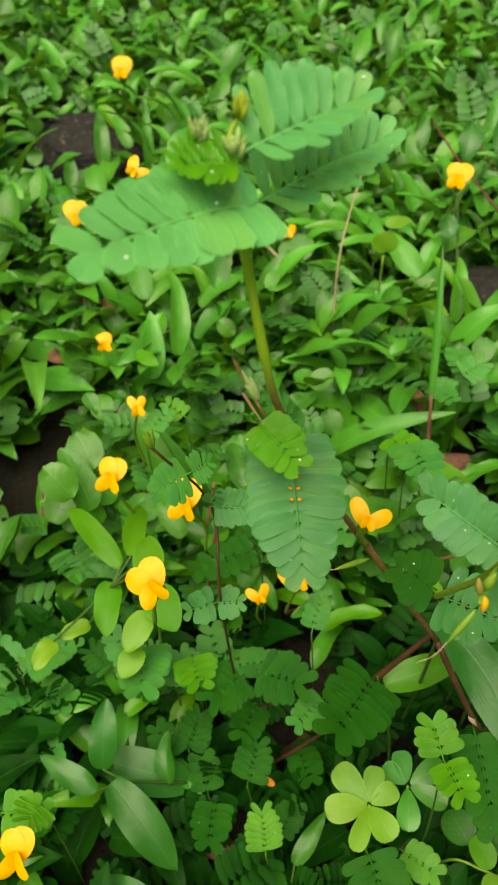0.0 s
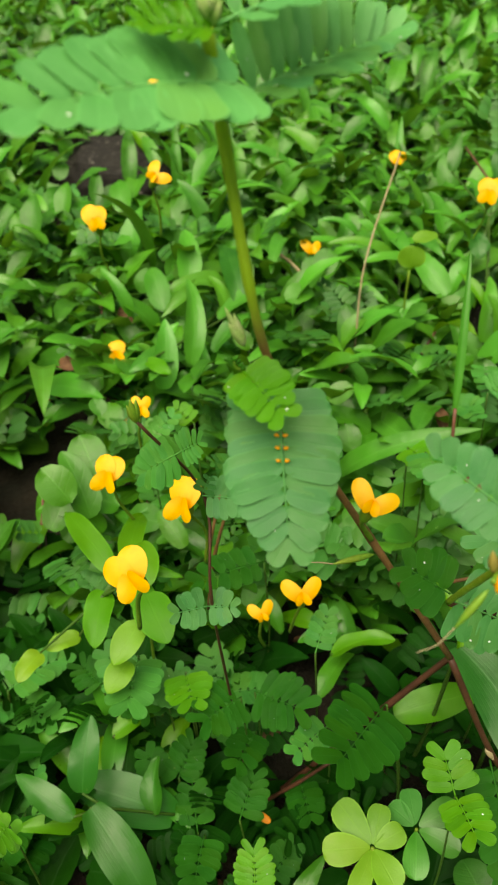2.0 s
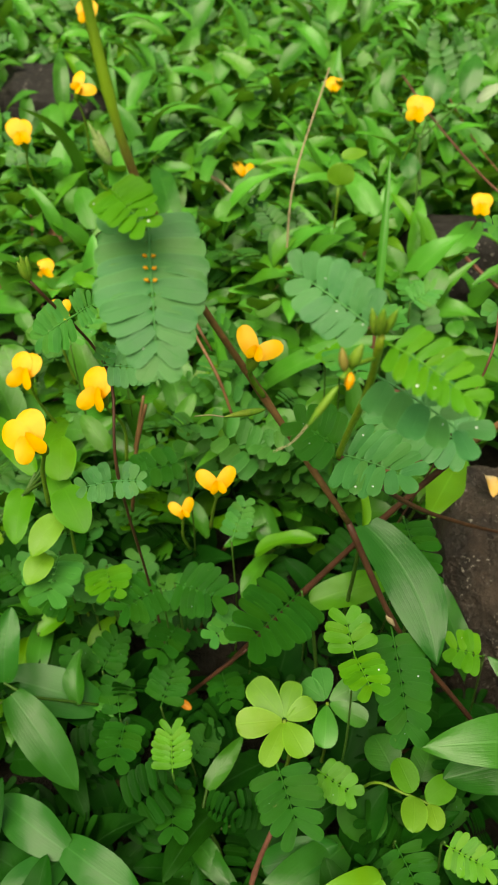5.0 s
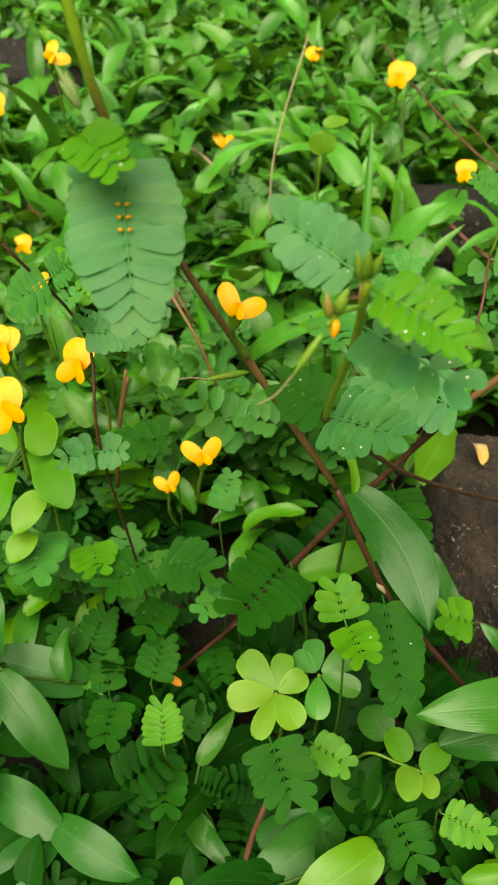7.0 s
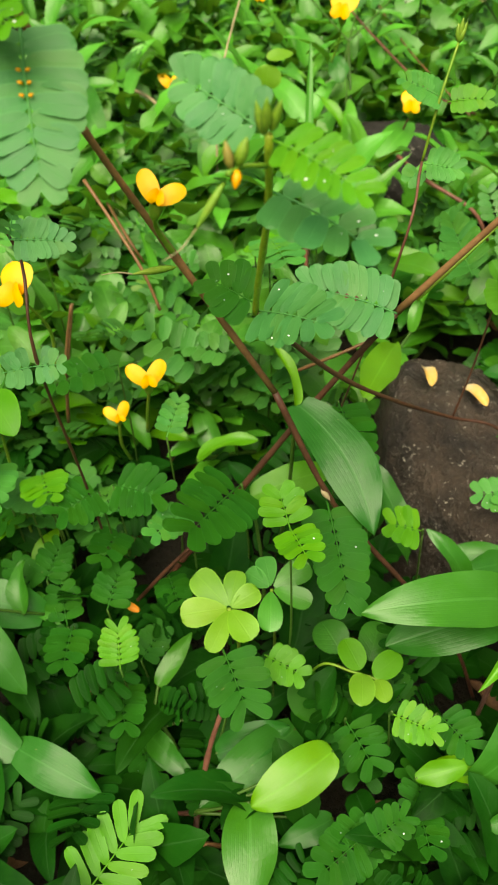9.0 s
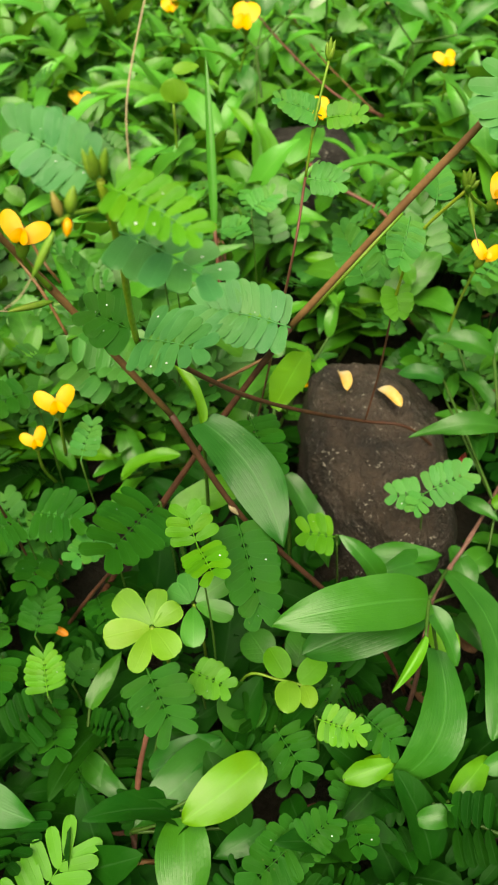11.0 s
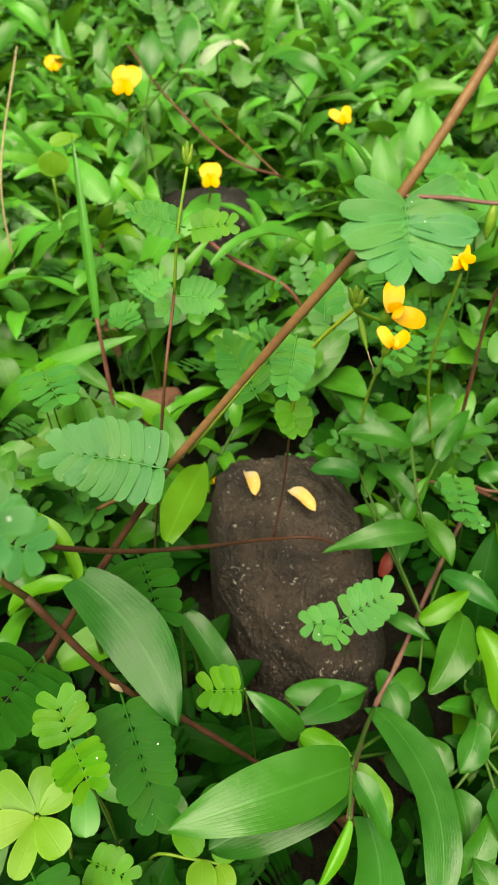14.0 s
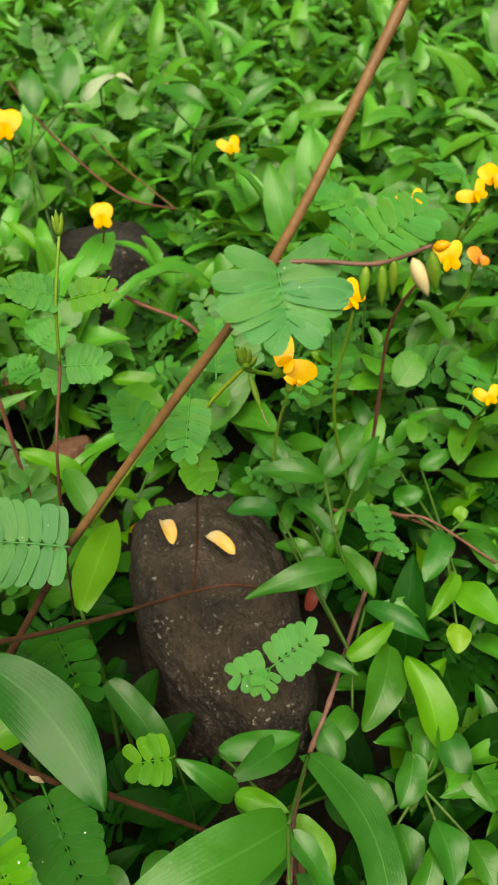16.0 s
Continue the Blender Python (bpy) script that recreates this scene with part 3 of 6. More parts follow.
pinnate(herb, (0.0345, 0.1435, 0.3306), (0.0246, 0.1410, 0.3320), 8, 0.0125, YOUNG, (0.0, -0.35, 1), 0.30, 0.05, 0.20, seed=14, splay=64)
pinnate(herb, (0.0416, 0.1461, 0.2738), (0.0448, 0.1222, 0.2553), 11, 0.0198, BLUISH, (0.05, -0.70, 0.85), 0.03, 0.05, 0.52, seed=15, taper=0.66, splay=78, petiole=0.02)
for u in (0.29, 0.36, 0.43):
    for side in (-0.0003, 0.0003):
        spot = Vector((0.0416, 0.1461, 0.2738)).lerp(Vector((0.0448, 0.1222, 0.2553)), u) + Vector((side, -0.0012, 0.0022))
        pod(herb, spot, spot + Vector((side * 3, 0, 0.0003)), 0.0006, YELLOW, "gland", "tiny yellow gland on the leaf's midrib")
pinnate(herb, (0.0358, 0.1440, 0.2795), (0.0438, 0.1330, 0.2782), 7, 0.0104, YOUNG, (-0.1, -0.5, 1), 0.05, 0.10, 0.42, seed=16, taper=0.95)
stem(herb, [(0.0362, 0.1440, 0.2795), (0.0350, 0.1436, 0.2802), (0.0345, 0.1434, 0.2816)], 0.0004, 0.0003, STEM_GREEN, "shoot", "curled young shoot with folded leaflets", 6)
for k in range(7):
    side, u = (-1 if k % 2 else 1), k / 6
    foot = Vector((0.0356, 0.1438, 0.2797)).lerp(Vector((0.0345, 0.1434, 0.2818)), u)
    pod(herb, foot, foot + Vector((side * 0.0013 - 0.0003, -0.0004, 0.0009 + 0.0004 * u)), 0.0007, WEED, "folded_leaflet")
pod(herb, (0.0995, 0.1510, 0.1455), (0.1022, 0.1490, 0.1425), 0.0017, STRAW, "node", "pale swollen joint of the stem")
pinnate(herb, (0.1014, 0.1500, 0.1410), (0.1060, 0.1210, 0.1260), 8, 0.0185, DARK, (0, -0.25, 1), 0.05, 0.05, 0.40, seed=17, taper=1.0)
for foot, count, seed in (((0.0282, 0.1450, 0.3335), 10, 1), ((0.0333, 0.1440, 0.3318), 11, 2), ((0.0337, 0.1490, 0.3350), 8, 3)):
    rnd = random.Random(seed)
    pod(herb, (0.0318, 0.1469, 0.3319), (foot[0], foot[1], foot[2] + 0.0006), 0.0008, STEM_OLIVE, "bud_stalk")
    for _ in range(count):
        a, b = rnd.uniform(0, 6.283), rnd.uniform(0.0004, 0.0017)
        tip = Vector(foot) + Vector((b * math.cos(a), b * math.sin(a), rnd.uniform(0.0022, 0.0042)))
        pod(herb, Vector(foot) + Vector((b * 0.3 * math.cos(a), b * 0.3 * math.sin(a), rnd.uniform(-0.0005, 0.0008))), tip, rnd.uniform(0.0008, 0.0012), BUD if seed < 3 else STEM_OLIVE)
for i, (x, y, zz) in enumerate([(0.0330, 0.1480, 0.2890), (0.0345, 0.1475, 0.2880), (0.0336, 0.1465, 0.2868)]):
    pod(herb, (0.0362, 0.1468, 0.2822), (x, y, zz), 0.0014, BUD)
flower((0.0607, 0.1530, 0.2390), 0.0092, 92, -22, (0.0, -0.7, 0.7), 0.5, (0.0625, 0.1605, 0.2200), herb, seed=3, label="open yellow flower")
pod(herb, (0.0632, 0.1570, 0.2190), (0.0535, 0.1520, 0.2210), 0.0016, STEM_GREEN, "seed_pod")
stem(herb, [(0.0537, 0.1521, 0.2210), (0.0505, 0.1517, 0.2218), (0.0471, 0.1518, 0.2212)], 0.0002, 0.0001, STRAW, "style", "", 5)

# ---- second herb: a long brown stem crossing the stone ----
long_herb = thing("long_stemmed_herb", (0.038, 0.182, SOIL), "leaning weed with a long brown stem and feathered leaves", "herb")
stem(long_herb, [(0.038, 0.182, SOIL), (0.0778, 0.1856, 0.1040), (0.100, 0.187, 0.142), (0.123, 0.187, 0.180)], 0.00115, 0.00105, STEM_DARK, "lower_stem", knots=0.12)
stem(long_herb, [(0.123, 0.187, 0.180), (0.149, 0.184, 0.217), (0.1728, 0.1818, 0.2505), (0.2005, 0.1945, 0.2856), (0.2280, 0.2100, 0.3210), (0.262, 0.232, 0.366)], 0.0011, 0.00090, STEM_TAN, knots=0.12)
pinnate(long_herb, (0.1225, 0.1850, 0.1810), (0.0945, 0.1945, 0.1850), 9, 0.0225, BLUISH, (0, -0.45, 1), 0.08, 0.06, 0.40, seed=21, taper=0.85, petiole=0.02)
pinnate(long_herb, (0.1728, 0.1795, 0.2505), (0.1714, 0.1692, 0.2432), 7, 0.0265, BLUISH, (0, -0.75, 0.8), 0.05, 0.03, 1.2, seed=22, splay=78, taper=0.7, petiole=0.0, back=42)
stem(long_herb, [(0.1728, 0.1818, 0.2505), (0.181, 0.177, 0.2515), (0.190, 0.172, 0.2520), (0.1975, 0.167, 0.2570)], 0.00048, 0.00038, STEM_PINK, "branch", knots=0.2)
for a, b, w in [((0.1880, 0.1730, 0.2515), (0.1868, 0.1712, 0.2450), 0.0021), ((0.1905, 0.1716, 0.2520), (0.1905, 0.1700, 0.2435), 0.0020), ((0.1922, 0.1705, 0.2535), (0.1924, 0.1698, 0.2455), 0.0018), ((0.1976, 0.1668, 0.2560), (0.1990, 0.1655, 0.2475), 0.0024)]:
    pod(long_herb, a, b, w, STEM_GREEN, "pod")
pod(long_herb, (0.1975, 0.1668, 0.2565), (0.2000, 0.1650, 0.2580), 0.0020, YELLOW, "bud", "closed yellow bud")
pod(long_herb, (0.1950, 0.1688, 0.2540), (0.1975, 0.1655, 0.2470), 0.0029, FADED, "wilted_flower", "wilted pale orange flower")
stem(long_herb, [(0.128, 0.187, 0.184), (0.140, 0.190, 0.196), (0.155, 0.197, 0.2080)], 0.0006, 0.0005, STEM_GREEN, "branch")

# ---- upright herb with pods ----
pod_herb = thing("podded_herb", (0.110, 0.165, SOIL), "upright green weed with pods and feathered leaves", "herb")
stem(pod_herb, [(0.1905, 0.2075, 0.0880), (0.173, 0.207, 0.108), (0.1555, 0.2060, 0.1150), (0.130, 0.190, 0.140), (0.105, 0.172, 0.170), (0.0804, 0.1526, 0.2086)], 0.00050, 0.00075, STEM_DARK, "runner", knots=0.2)
stem(pod_herb, [(0.0804, 0.1526, 0.2086), (0.0805, 0.1440, 0.2240), (0.0812, 0.1310, 0.2480), (0.0805, 0.1220, 0.2670)], 0.00075, 0.0007, STEM_OLIVE, "upright_stem")
pinnate(pod_herb, (0.0805, 0.1245, 0.2660), (0.0650, 0.1365, 0.2712), 7, 0.0128, BLUISH, (-0.1, -0.75, 0.7), 0.15, 0.03, 0.30, seed=31, taper=0.8, gone=((6, 1),))
pinnate(pod_herb, (0.0810, 0.1215, 0.2665), (0.0955, 0.1116, 0.2618), 8, 0.0128, YOUNG, (0.15, -0.35, 1), 0.1, 0.05, 0.08, seed=32, taper=0.9)
pinnate(pod_herb, (0.0812, 0.1285, 0.2540), (0.0985, 0.1150, 0.2500), 5, 0.0165, BLUISH, (0.1, -0.3, 1), 0.05, 0.05, 0.35, seed=33, taper=0.9)
pinnate(pod_herb, (0.0808, 0.1520, 0.2100), (0.0960, 0.1400, 0.2150), 7, 0.0200, BLUISH, (0.1, -0.4, 1), 0.05, 0.04, 0.34, seed=34, taper=0.8)
pinnate(pod_herb, (0.0806, 0.1530, 0.2110), (0.0690, 0.1570, 0.2160), 4, 0.0160, DARK, (0, -0.5, 1), 0.1, 0.04, 0.5, seed=35)
for a, b, w in [((0.0800, 0.1215, 0.2675), (0.0800, 0.1205, 0.2735), 0.0016), ((0.0808, 0.1220, 0.2675), (0.0822, 0.1212, 0.2728), 0.0015), ((0.0796, 0.1220, 0.2670), (0.0785, 0.1225, 0.2722), 0.0014)]:
    pod(pod_herb, a, b, w, STEM_GREEN)
stem(pod_herb, [(0.0808, 0.1250, 0.2605), (0.0765, 0.1185, 0.2640), (0.0740, 0.1130, 0.2660)], 0.0004, 0.0004, STEM_GREEN, "pod_stalk")
pod(pod_herb, (0.0755, 0.1165, 0.2650), (0.0770, 0.1170, 0.2695), 0.0020, STEM_GREEN, "pod")
pod(pod_herb, (0.0745, 0.1150, 0.2655), (0.0738, 0.1160, 0.2695), 0.0015, STEM_MID, "pod", "browning pod")
pod(pod_herb, (0.0755, 0.1150, 0.2655), (0.0750, 0.1130, 0.2635), 0.0016, YELLOW, "bud", "closed yellow bud")
pod(pod_herb, (0.0735, 0.1125, 0.2650), (0.0690, 0.1095, 0.2590), 0.0013, STEM_GREEN, "seed_pod")
stem(pod_herb, [(0.0692, 0.1097, 0.2593), (0.0668, 0.1083, 0.2568), (0.0640, 0.1080, 0.2550)], 0.00013, 0.00008, STRAW, "style", "pale thread at the pod's end", 5)

# ---- small herb with bud head before the dark stone ----
bud_herb = thing("bud_headed_herb", (0.113, 0.245, 0.06), "slender reddish weed with bud head and bright leaves", "herb")
stem(bud_herb, [(0.113, 0.245, SOIL), (0.1236, 0.1982, 0.1874), (0.1316, 0.2180, 0.2090)], 0.00032, 0.00042, STEM_RED, knots=0.1)
stem(bud_herb, [(0.1316, 0.2180, 0.2090), (0.1340, 0.2200, 0.2250), (0.1385, 0.2270, 0.2380)], 0.0004, 0.00038, STEM_GREEN, "upper_stem")
pinnate(bud_herb, (0.1362, 0.2218, 0.2252), (0.1222, 0.2240, 0.2308), 8, 0.0098, GREEN, (0.1, -0.6, 0.8), 0.1, 0.03, 0.40, seed=41, taper=0.7)
pinnate(bud_herb, (0.1368, 0.2215, 0.2245), (0.1484, 0.2190, 0.2260), 6, 0.0085, YOUNG, (0, -0.6, 0.8), 0.1, 0.08, 0.42, seed=42, taper=1.0)
pinnate(bud_herb, (0.1322, 0.2180, 0.2085), (0.1424, 0.2160, 0.2072), 6, 0.0112, GREEN, (0, -0.6, 0.8), 0.1, 0.05, 0.42, seed=43, taper=1.0)
pinnate(bud_herb, (0.1310, 0.2185, 0.2060), (0.1285, 0.2170, 0.2035), 3, 0.0080, GREEN, (0, -0.6, 0.8), 0.1, 0.04, 0.8, seed=44, taper=0.9, petiole=0.0)
for b in [(0.1390, 0.2280, 0.2440), (0.1402, 0.2280, 0.2430), (0.1380, 0.2285, 0.2425), (0.1396, 0.2270, 0.2415)]:
    pod(bud_herb, (0.1386, 0.2272, 0.2378), b, 0.0016, STEM_GREEN)

# ---- flowering herb beside the stone ----
flower_herb = thing("flowering_herb", (0.1555, 0.2060, 0.1150), "low weed with yellow flowers, buds and feathered leaves", "herb")
stem(flower_herb, [(0.1555, 0.2060, 0.1150), (0.1595, 0.2095, 0.1380), (0.1615, 0.2110, 0.1660)], 0.00038, 0.00034, STEM_DARK)
stem(flower_herb, [(0.1615, 0.2110, 0.1660), (0.1615, 0.2050, 0.1860), (0.163, 0.200, 0.200), (0.1710, 0.1935, 0.2160)], 0.0005, 0.0005, STEM_OLIVE, "upper_stem")
pinnate(flower_herb, (0.1525, 0.2130, 0.1720), (0.1440, 0.2260, 0.1880), 9, 0.0165, GREEN, (0, -0.6, 0.8), 0.3, 0.03, 0.30, seed=51, taper=0.7, splay=64)
pinnate(flower_herb, (0.1600, 0.2040, 0.2020), (0.1530, 0.1880, 0.1960), 7, 0.0120, GREEN, (0, -0.6, 0.8), 0.05, 0.03, 0.40, seed=52, taper=1.0)
pinnate(flower_herb, (0.1615, 0.2110, 0.1700), (0.1617, 0.2055, 0.1645), 5, 0.0115, YOUNG, (0, -0.7, 0.7), 0.05, 0.05, 1.0, seed=53, splay=78, taper=0.8, petiole=0.0, back=42, label="small heart-shaped bright leaf")
pinnate(flower_herb, (0.1660, 0.2010, 0.2070), (0.1725, 0.2220, 0.2090), 8, 0.0110, GREEN, (0, -0.6, 0.8), 0.3, 0.03, 0.28, seed=54, splay=60)
for b in [(0.1690, 0.1940, 0.2215), (0.1705, 0.1935, 0.2222), (0.1720, 0.1930, 0.2212), (0.1735, 0.1925, 0.2190), (0.1700, 0.1900, 0.2190)]:
    pod(flower_herb, (0.1710, 0.1935, 0.2155), b, 0.0020, STEM_GREEN)
pod(flower_herb, (0.1712, 0.1920, 0.2150), (0.1720, 0.1860, 0.2080), 0.0015, STEM_GREEN, "seed_pod")
stem(flower_herb, [(0.1720, 0.1862, 0.2083), (0.1724, 0.1845, 0.2065), (0.1732, 0.1836, 0.2045)], 0.0002, 0.0001, STRAW, "style", "", 5)
flower((0.1826, 0.1958, 0.2115), 0.0112, 105, -50, (-0.3, -0.7, 0.75), 0.45, (0.1712, 0.1932, 0.2150), flower_herb, seed=5, label="open yellow flower")
flower((0.2110, 0.2552, 0.1483), 0.0115, 95, -25, (0.1, -0.8, 0.6), 0.35, (0.2050, 0.262, 0.09), seed=6)

# ---- upright herb with a reddish stem behind the long branch ----
tall_stalk = thing("upright_stalk", (0.250, 0.262, SOIL), "upright weed with thin reddish stem and yellow flower", "herb")
stem(tall_stalk, [(0.250, 0.262, SOIL), (0.248, 0.259, 0.120), (0.246, 0.254, 0.165), (0.2498, 0.240, 0.196)], 0.0008, 0.0005, STEM_RED, knots=0.15)
flower((0.2508, 0.2351, 0.2000), 0.0095, 60, 10, (-0.30, -0.8, 0.6), 0.7, (0.2498, 0.240, 0.196), tall_stalk, seed=30, label="open yellow flower")
flower((0.2181, 0.2328, 0.1959), 0.0100, 90, 35, (0.1, -0.8, 0.6), 0.6, (0.228, 0.240, 0.10), seed=7)

# ---- slender weed with dark thin stem among the left flowers ----
thin_herb = thing("thin_stemmed_herb", (0.030, 0.184, SOIL), "thin dark-stemmed weed with small feathered leaves", "herb")
stem(thin_herb, [(0.030, 0.184, SOIL), (0.0241, 0.1858, 0.1082), (0.0231, 0.1701, 0.1819), (0.0213, 0.1832, 0.2081), (0.0087, 0.1746, 0.2409)], 0.00048, 0.0004, STEM_DARK, knots=0.15)
pinnate(thin_herb, (0.0214, 0.1795, 0.2125), (0.0372, 0.1795, 0.2112), 8, 0.0118, BLUISH, (0, -0.6, 0.8), 0.1, 0.05, 0.3, seed=61)
pinnate(thin_herb, (0.0214, 0.1795, 0.2130), (0.0240, 0.1800, 0.2200), 3, 0.0060, BLUISH, (0, -0.8, 0.5), 0.1, 0.05, 0.4, seed=64)
pinnate(thin_herb, (0.0176, 0.1755, 0.2310), (0.0232, 0.1760, 0.2345), 6, 0.0100, GREEN, (0, -0.6, 0.8), 0.3, 0.05, 0.2, seed=65)
pinnate(thin_herb, (0.0176, 0.1755, 0.2310), (0.0068, 0.1755, 0.2225), 6, 0.0130, GREEN, (0, -0.6, 0.8), 0.1, 0.05, 0.4, seed=66)
pinnate(thin_herb, (0.0218, 0.1700, 0.1790), (0.0122, 0.1660, 0.1800), 4, 0.0115, BLUISH, (0, -0.6, 0.8), 0.1, 0.05, 0.4, seed=62)
pinnate(thin_herb, (0.0218, 0.1700, 0.1790), (0.0304, 0.1695, 0.1800), 4, 0.0105, BLUISH, (0, -0.6, 0.8), 0.1, 0.05, 0.4, seed=63)
for b in [(0.0078, 0.1745, 0.2475), (0.0090, 0.1752, 0.2470), (0.0070, 0.1742, 0.2460)]:
    pod(thin_herb, (0.0087, 0.1746, 0.2405), b, 0.0018, STEM_GREEN)

# ---- single yellow flowers ----
flower((-0.0220, 0.2380, 0.1600), 0.0122, 38, 0, (-0.15, -0.8, 0.6), 0.9, (-0.0180, 0.2500, 0.1220), seed=11)
flower((0.0067, 0.1557, 0.2085), 0.0118, 58, 35, (0.00, -0.8, 0.6), 0.8, (0.0027, 0.1677, 0.1705), seed=12)
flower((-0.0660, 0.4270, 0.1610), 0.0150, 40, 10, (0.15, -0.8, 0.6), 0.7, (-0.0660, 0.4390, 0.1230), seed=13)
flower((0.0490, 0.4840, 0.1150), 0.0130, 80, -10, (0.30, -0.8, 0.6), 0.5, (0.0530, 0.4960, 0.0770), seed=14)
flower((0.1430, 0.4570, 0.1650), 0.0150, 36, 0, (-0.30, -0.8, 0.6), 0.8, (0.1390, 0.4690, 0.1270), seed=15)
flower((0.1755, 0.4108, 0.1347), 0.0125, 36, 0, (-0.15, -0.8, 0.6), 0.8, (0.1755, 0.4228, 0.0967), seed=16, foot_mat=STEM_RED)
flower((0.2510, 0.4380, 0.1440), 0.0125, 75, 5, (0.00, -0.8, 0.6), 0.6, (0.2550, 0.4500, 0.1060), seed=17)
flower((0.0480, 0.2020, 0.1430), 0.0128, 86, 0, (0.15, -0.8, 0.6), 0.5, (0.0440, 0.2140, 0.1050), seed=18)
flower((0.0336, 0.2169, 0.1105), 0.0095, 80, 0, (0.30, -0.8, 0.6), 0.5, (0.0336, 0.2289, 0.0725), seed=19)
flower((0.0085, 0.2165, 0.1705), 0.0128, 30, 10, (-0.30, -0.8, 0.6), 0.9, (0.0120, 0.2290, 0.1246), seed=20)
flower((-0.0330, 0.4300, 0.1850), 0.0140, 85, -40, (-0.15, -0.8, 0.6), 0.5, (-0.0350, 0.4420, 0.1450), seed=21)
flower((-0.0775, 0.6791, 0.1418), 0.0180, 30, 0, (0.00, -0.8, 0.6), 0.7, (-0.0775, 0.6911, 0.1038), seed=22)
flower((-0.0538, 0.3839, 0.1069), 0.0110, 36, 0, (0.15, -0.8, 0.6), 0.9, (-0.0498, 0.3959, 0.0689), seed=23)
flower((-0.0175, 0.2800, 0.1560), 0.0085, 60, -10, (0.30, -0.8, 0.6), 0.8, (-0.0200, 0.2900, 0.1100), seed=24)
flower((-0.0518, 0.3694, 0.0713), 0.0090, 80, 0, (-0.30, -0.8, 0.6), 0.5, (-0.0518, 0.3814, 0.0500), seed=25)
flower((-0.0377, 0.1139, 0.1300), 0.0125, 36, 0, (0.00, -0.8, 0.6), 0.9, (-0.0417, 0.1259, 0.0920), seed=27)
flower((0.2807, 0.3068, 0.1750), 0.0105, 85, 20, (-0.15, -0.8, 0.6), 0.6, (0.2807, 0.3188, 0.1370), seed=31)
flower((0.3070, 0.3033, 0.1750), 0.0110, 95, 25, (0.00, -0.8, 0.6), 0.6, (0.3110, 0.3153, 0.1370), seed=32)
flower((0.3260, 0.3191, 0.1700), 0.0120, 40, 0, (0.15, -0.8, 0.6), 0.7, (0.3220, 0.3311, 0.1320), seed=33)
flower((0.2987, 0.2822, 0.1600), 0.0090, 30, 0, (0.30, -0.8, 0.6), 0.7, (0.2987, 0.2942, 0.1220), seed=34, mat=ORANGE)
flower((0.2752, 0.2299, 0.1400), 0.0085, 85, 15, (-0.30, -0.8, 0.6), 0.6, (0.2792, 0.2419, 0.1020), seed=35)
flower((0.1092, 0.6070, 0.1200), 0.0130, 50, 0, (-0.15, -0.8, 0.6), 0.6, (0.1052, 0.6190, 0.0820), seed=36)

# ---- fallen petals ----
def petal_fallen(a, b, width, mat, label):
    """A single dropped petal lying from a to b."""
    at = (Vector(a) + Vector(b)) / 2
    m, length = orient(Vector(a), Vector(b), (0.2, -0.5, 1))
    v, fc, uv = blade("petal", width / length * 0.85, 10, 6, 0.12, 0.5, 0.05, 0.3, 5)
    me = to_mesh("fallen_petal", [p * length for p in v], fc, uv)
    me.materials.append(mat)
    ob = new("fallen_petal", me)
    ob.matrix_basis = m
    return tagged(ob, label, "petal", "fallen petals")


petal_fallen((0.1565, 0.2510, 0.0985), (0.1570, 0.2375, 0.1005), 0.0085, FADED, "faded yellow petal dropped on the brown stone")
petal_fallen((0.1702, 0.2385, 0.0985), (0.1765, 0.2255, 0.1005), 0.0085, FADED, "faded yellow petal dropped on the brown stone")
petal_fallen((0.1521, 0.2807, 0.0628), (0.1447, 0.2720, 0.0707), 0.0045, YELLOW, "yellow petal dropped beside the brown stone")
petal_fallen((0.0345, 0.1615, 0.0700), (0.0395, 0.1590, 0.0690), 0.0045, ORANGE, "orange dropped petal on low green leaves")
petal_fallen((0.2445, 0.5450, 0.1360), (0.2480, 0.5480, 0.1420), 0.0090, FADED, "pale yellow petal lying on far weeds")
petal_fallen((-0.0038, 0.2522, 0.0550), (0.0055, 0.2549, 0.0580), 0.0055, ORANGE, "orange dropped petal on low green leaves")

# ---- bright clover-like plants ----
clover = thing("clover_plant", (0.0719, 0.1406, SOIL), "bright yellow-green weed with five rounded leaflets", "weed")
stem(clover, [(0.0719, 0.1446, SOIL), (0.0749, 0.1436, 0.0675), (0.0719, 0.1406, 0.0989)], 0.0007, 0.0006, STEM_GREEN)
for k, (tip, wide) in enumerate([((0.0612, 0.1538, 0.1000), 0.0116), ((0.0752, 0.1535, 0.1010), 0.0088), ((0.0818, 0.1462, 0.1005), 0.0092), ((0.0785, 0.1292, 0.0990), 0.0114), ((0.0654, 0.1260, 0.0985), 0.0082), ((0.0564, 0.1387, 0.0995), 0.0116)]):
    foot = Vector((0.0721, 0.1411, 0.0985)).lerp(Vector(tip), 0.06)
    round_leaflet(clover, foot, tip, wide, LIME, (0.12 * (k - 2.5), -0.3, 1), 70 + k, 0.06, "clover")
dark_clover = thing("clover_plant", (0.0861, 0.1478, SOIL), "dull green weed with paired rounded leaflets", "weed")
stem(dark_clover, [(0.0861, 0.1478, SOIL), (0.0881, 0.1498, 0.0600), (0.0861, 0.1478, 0.0976)], 0.0006, 0.0005, STEM_GREEN)
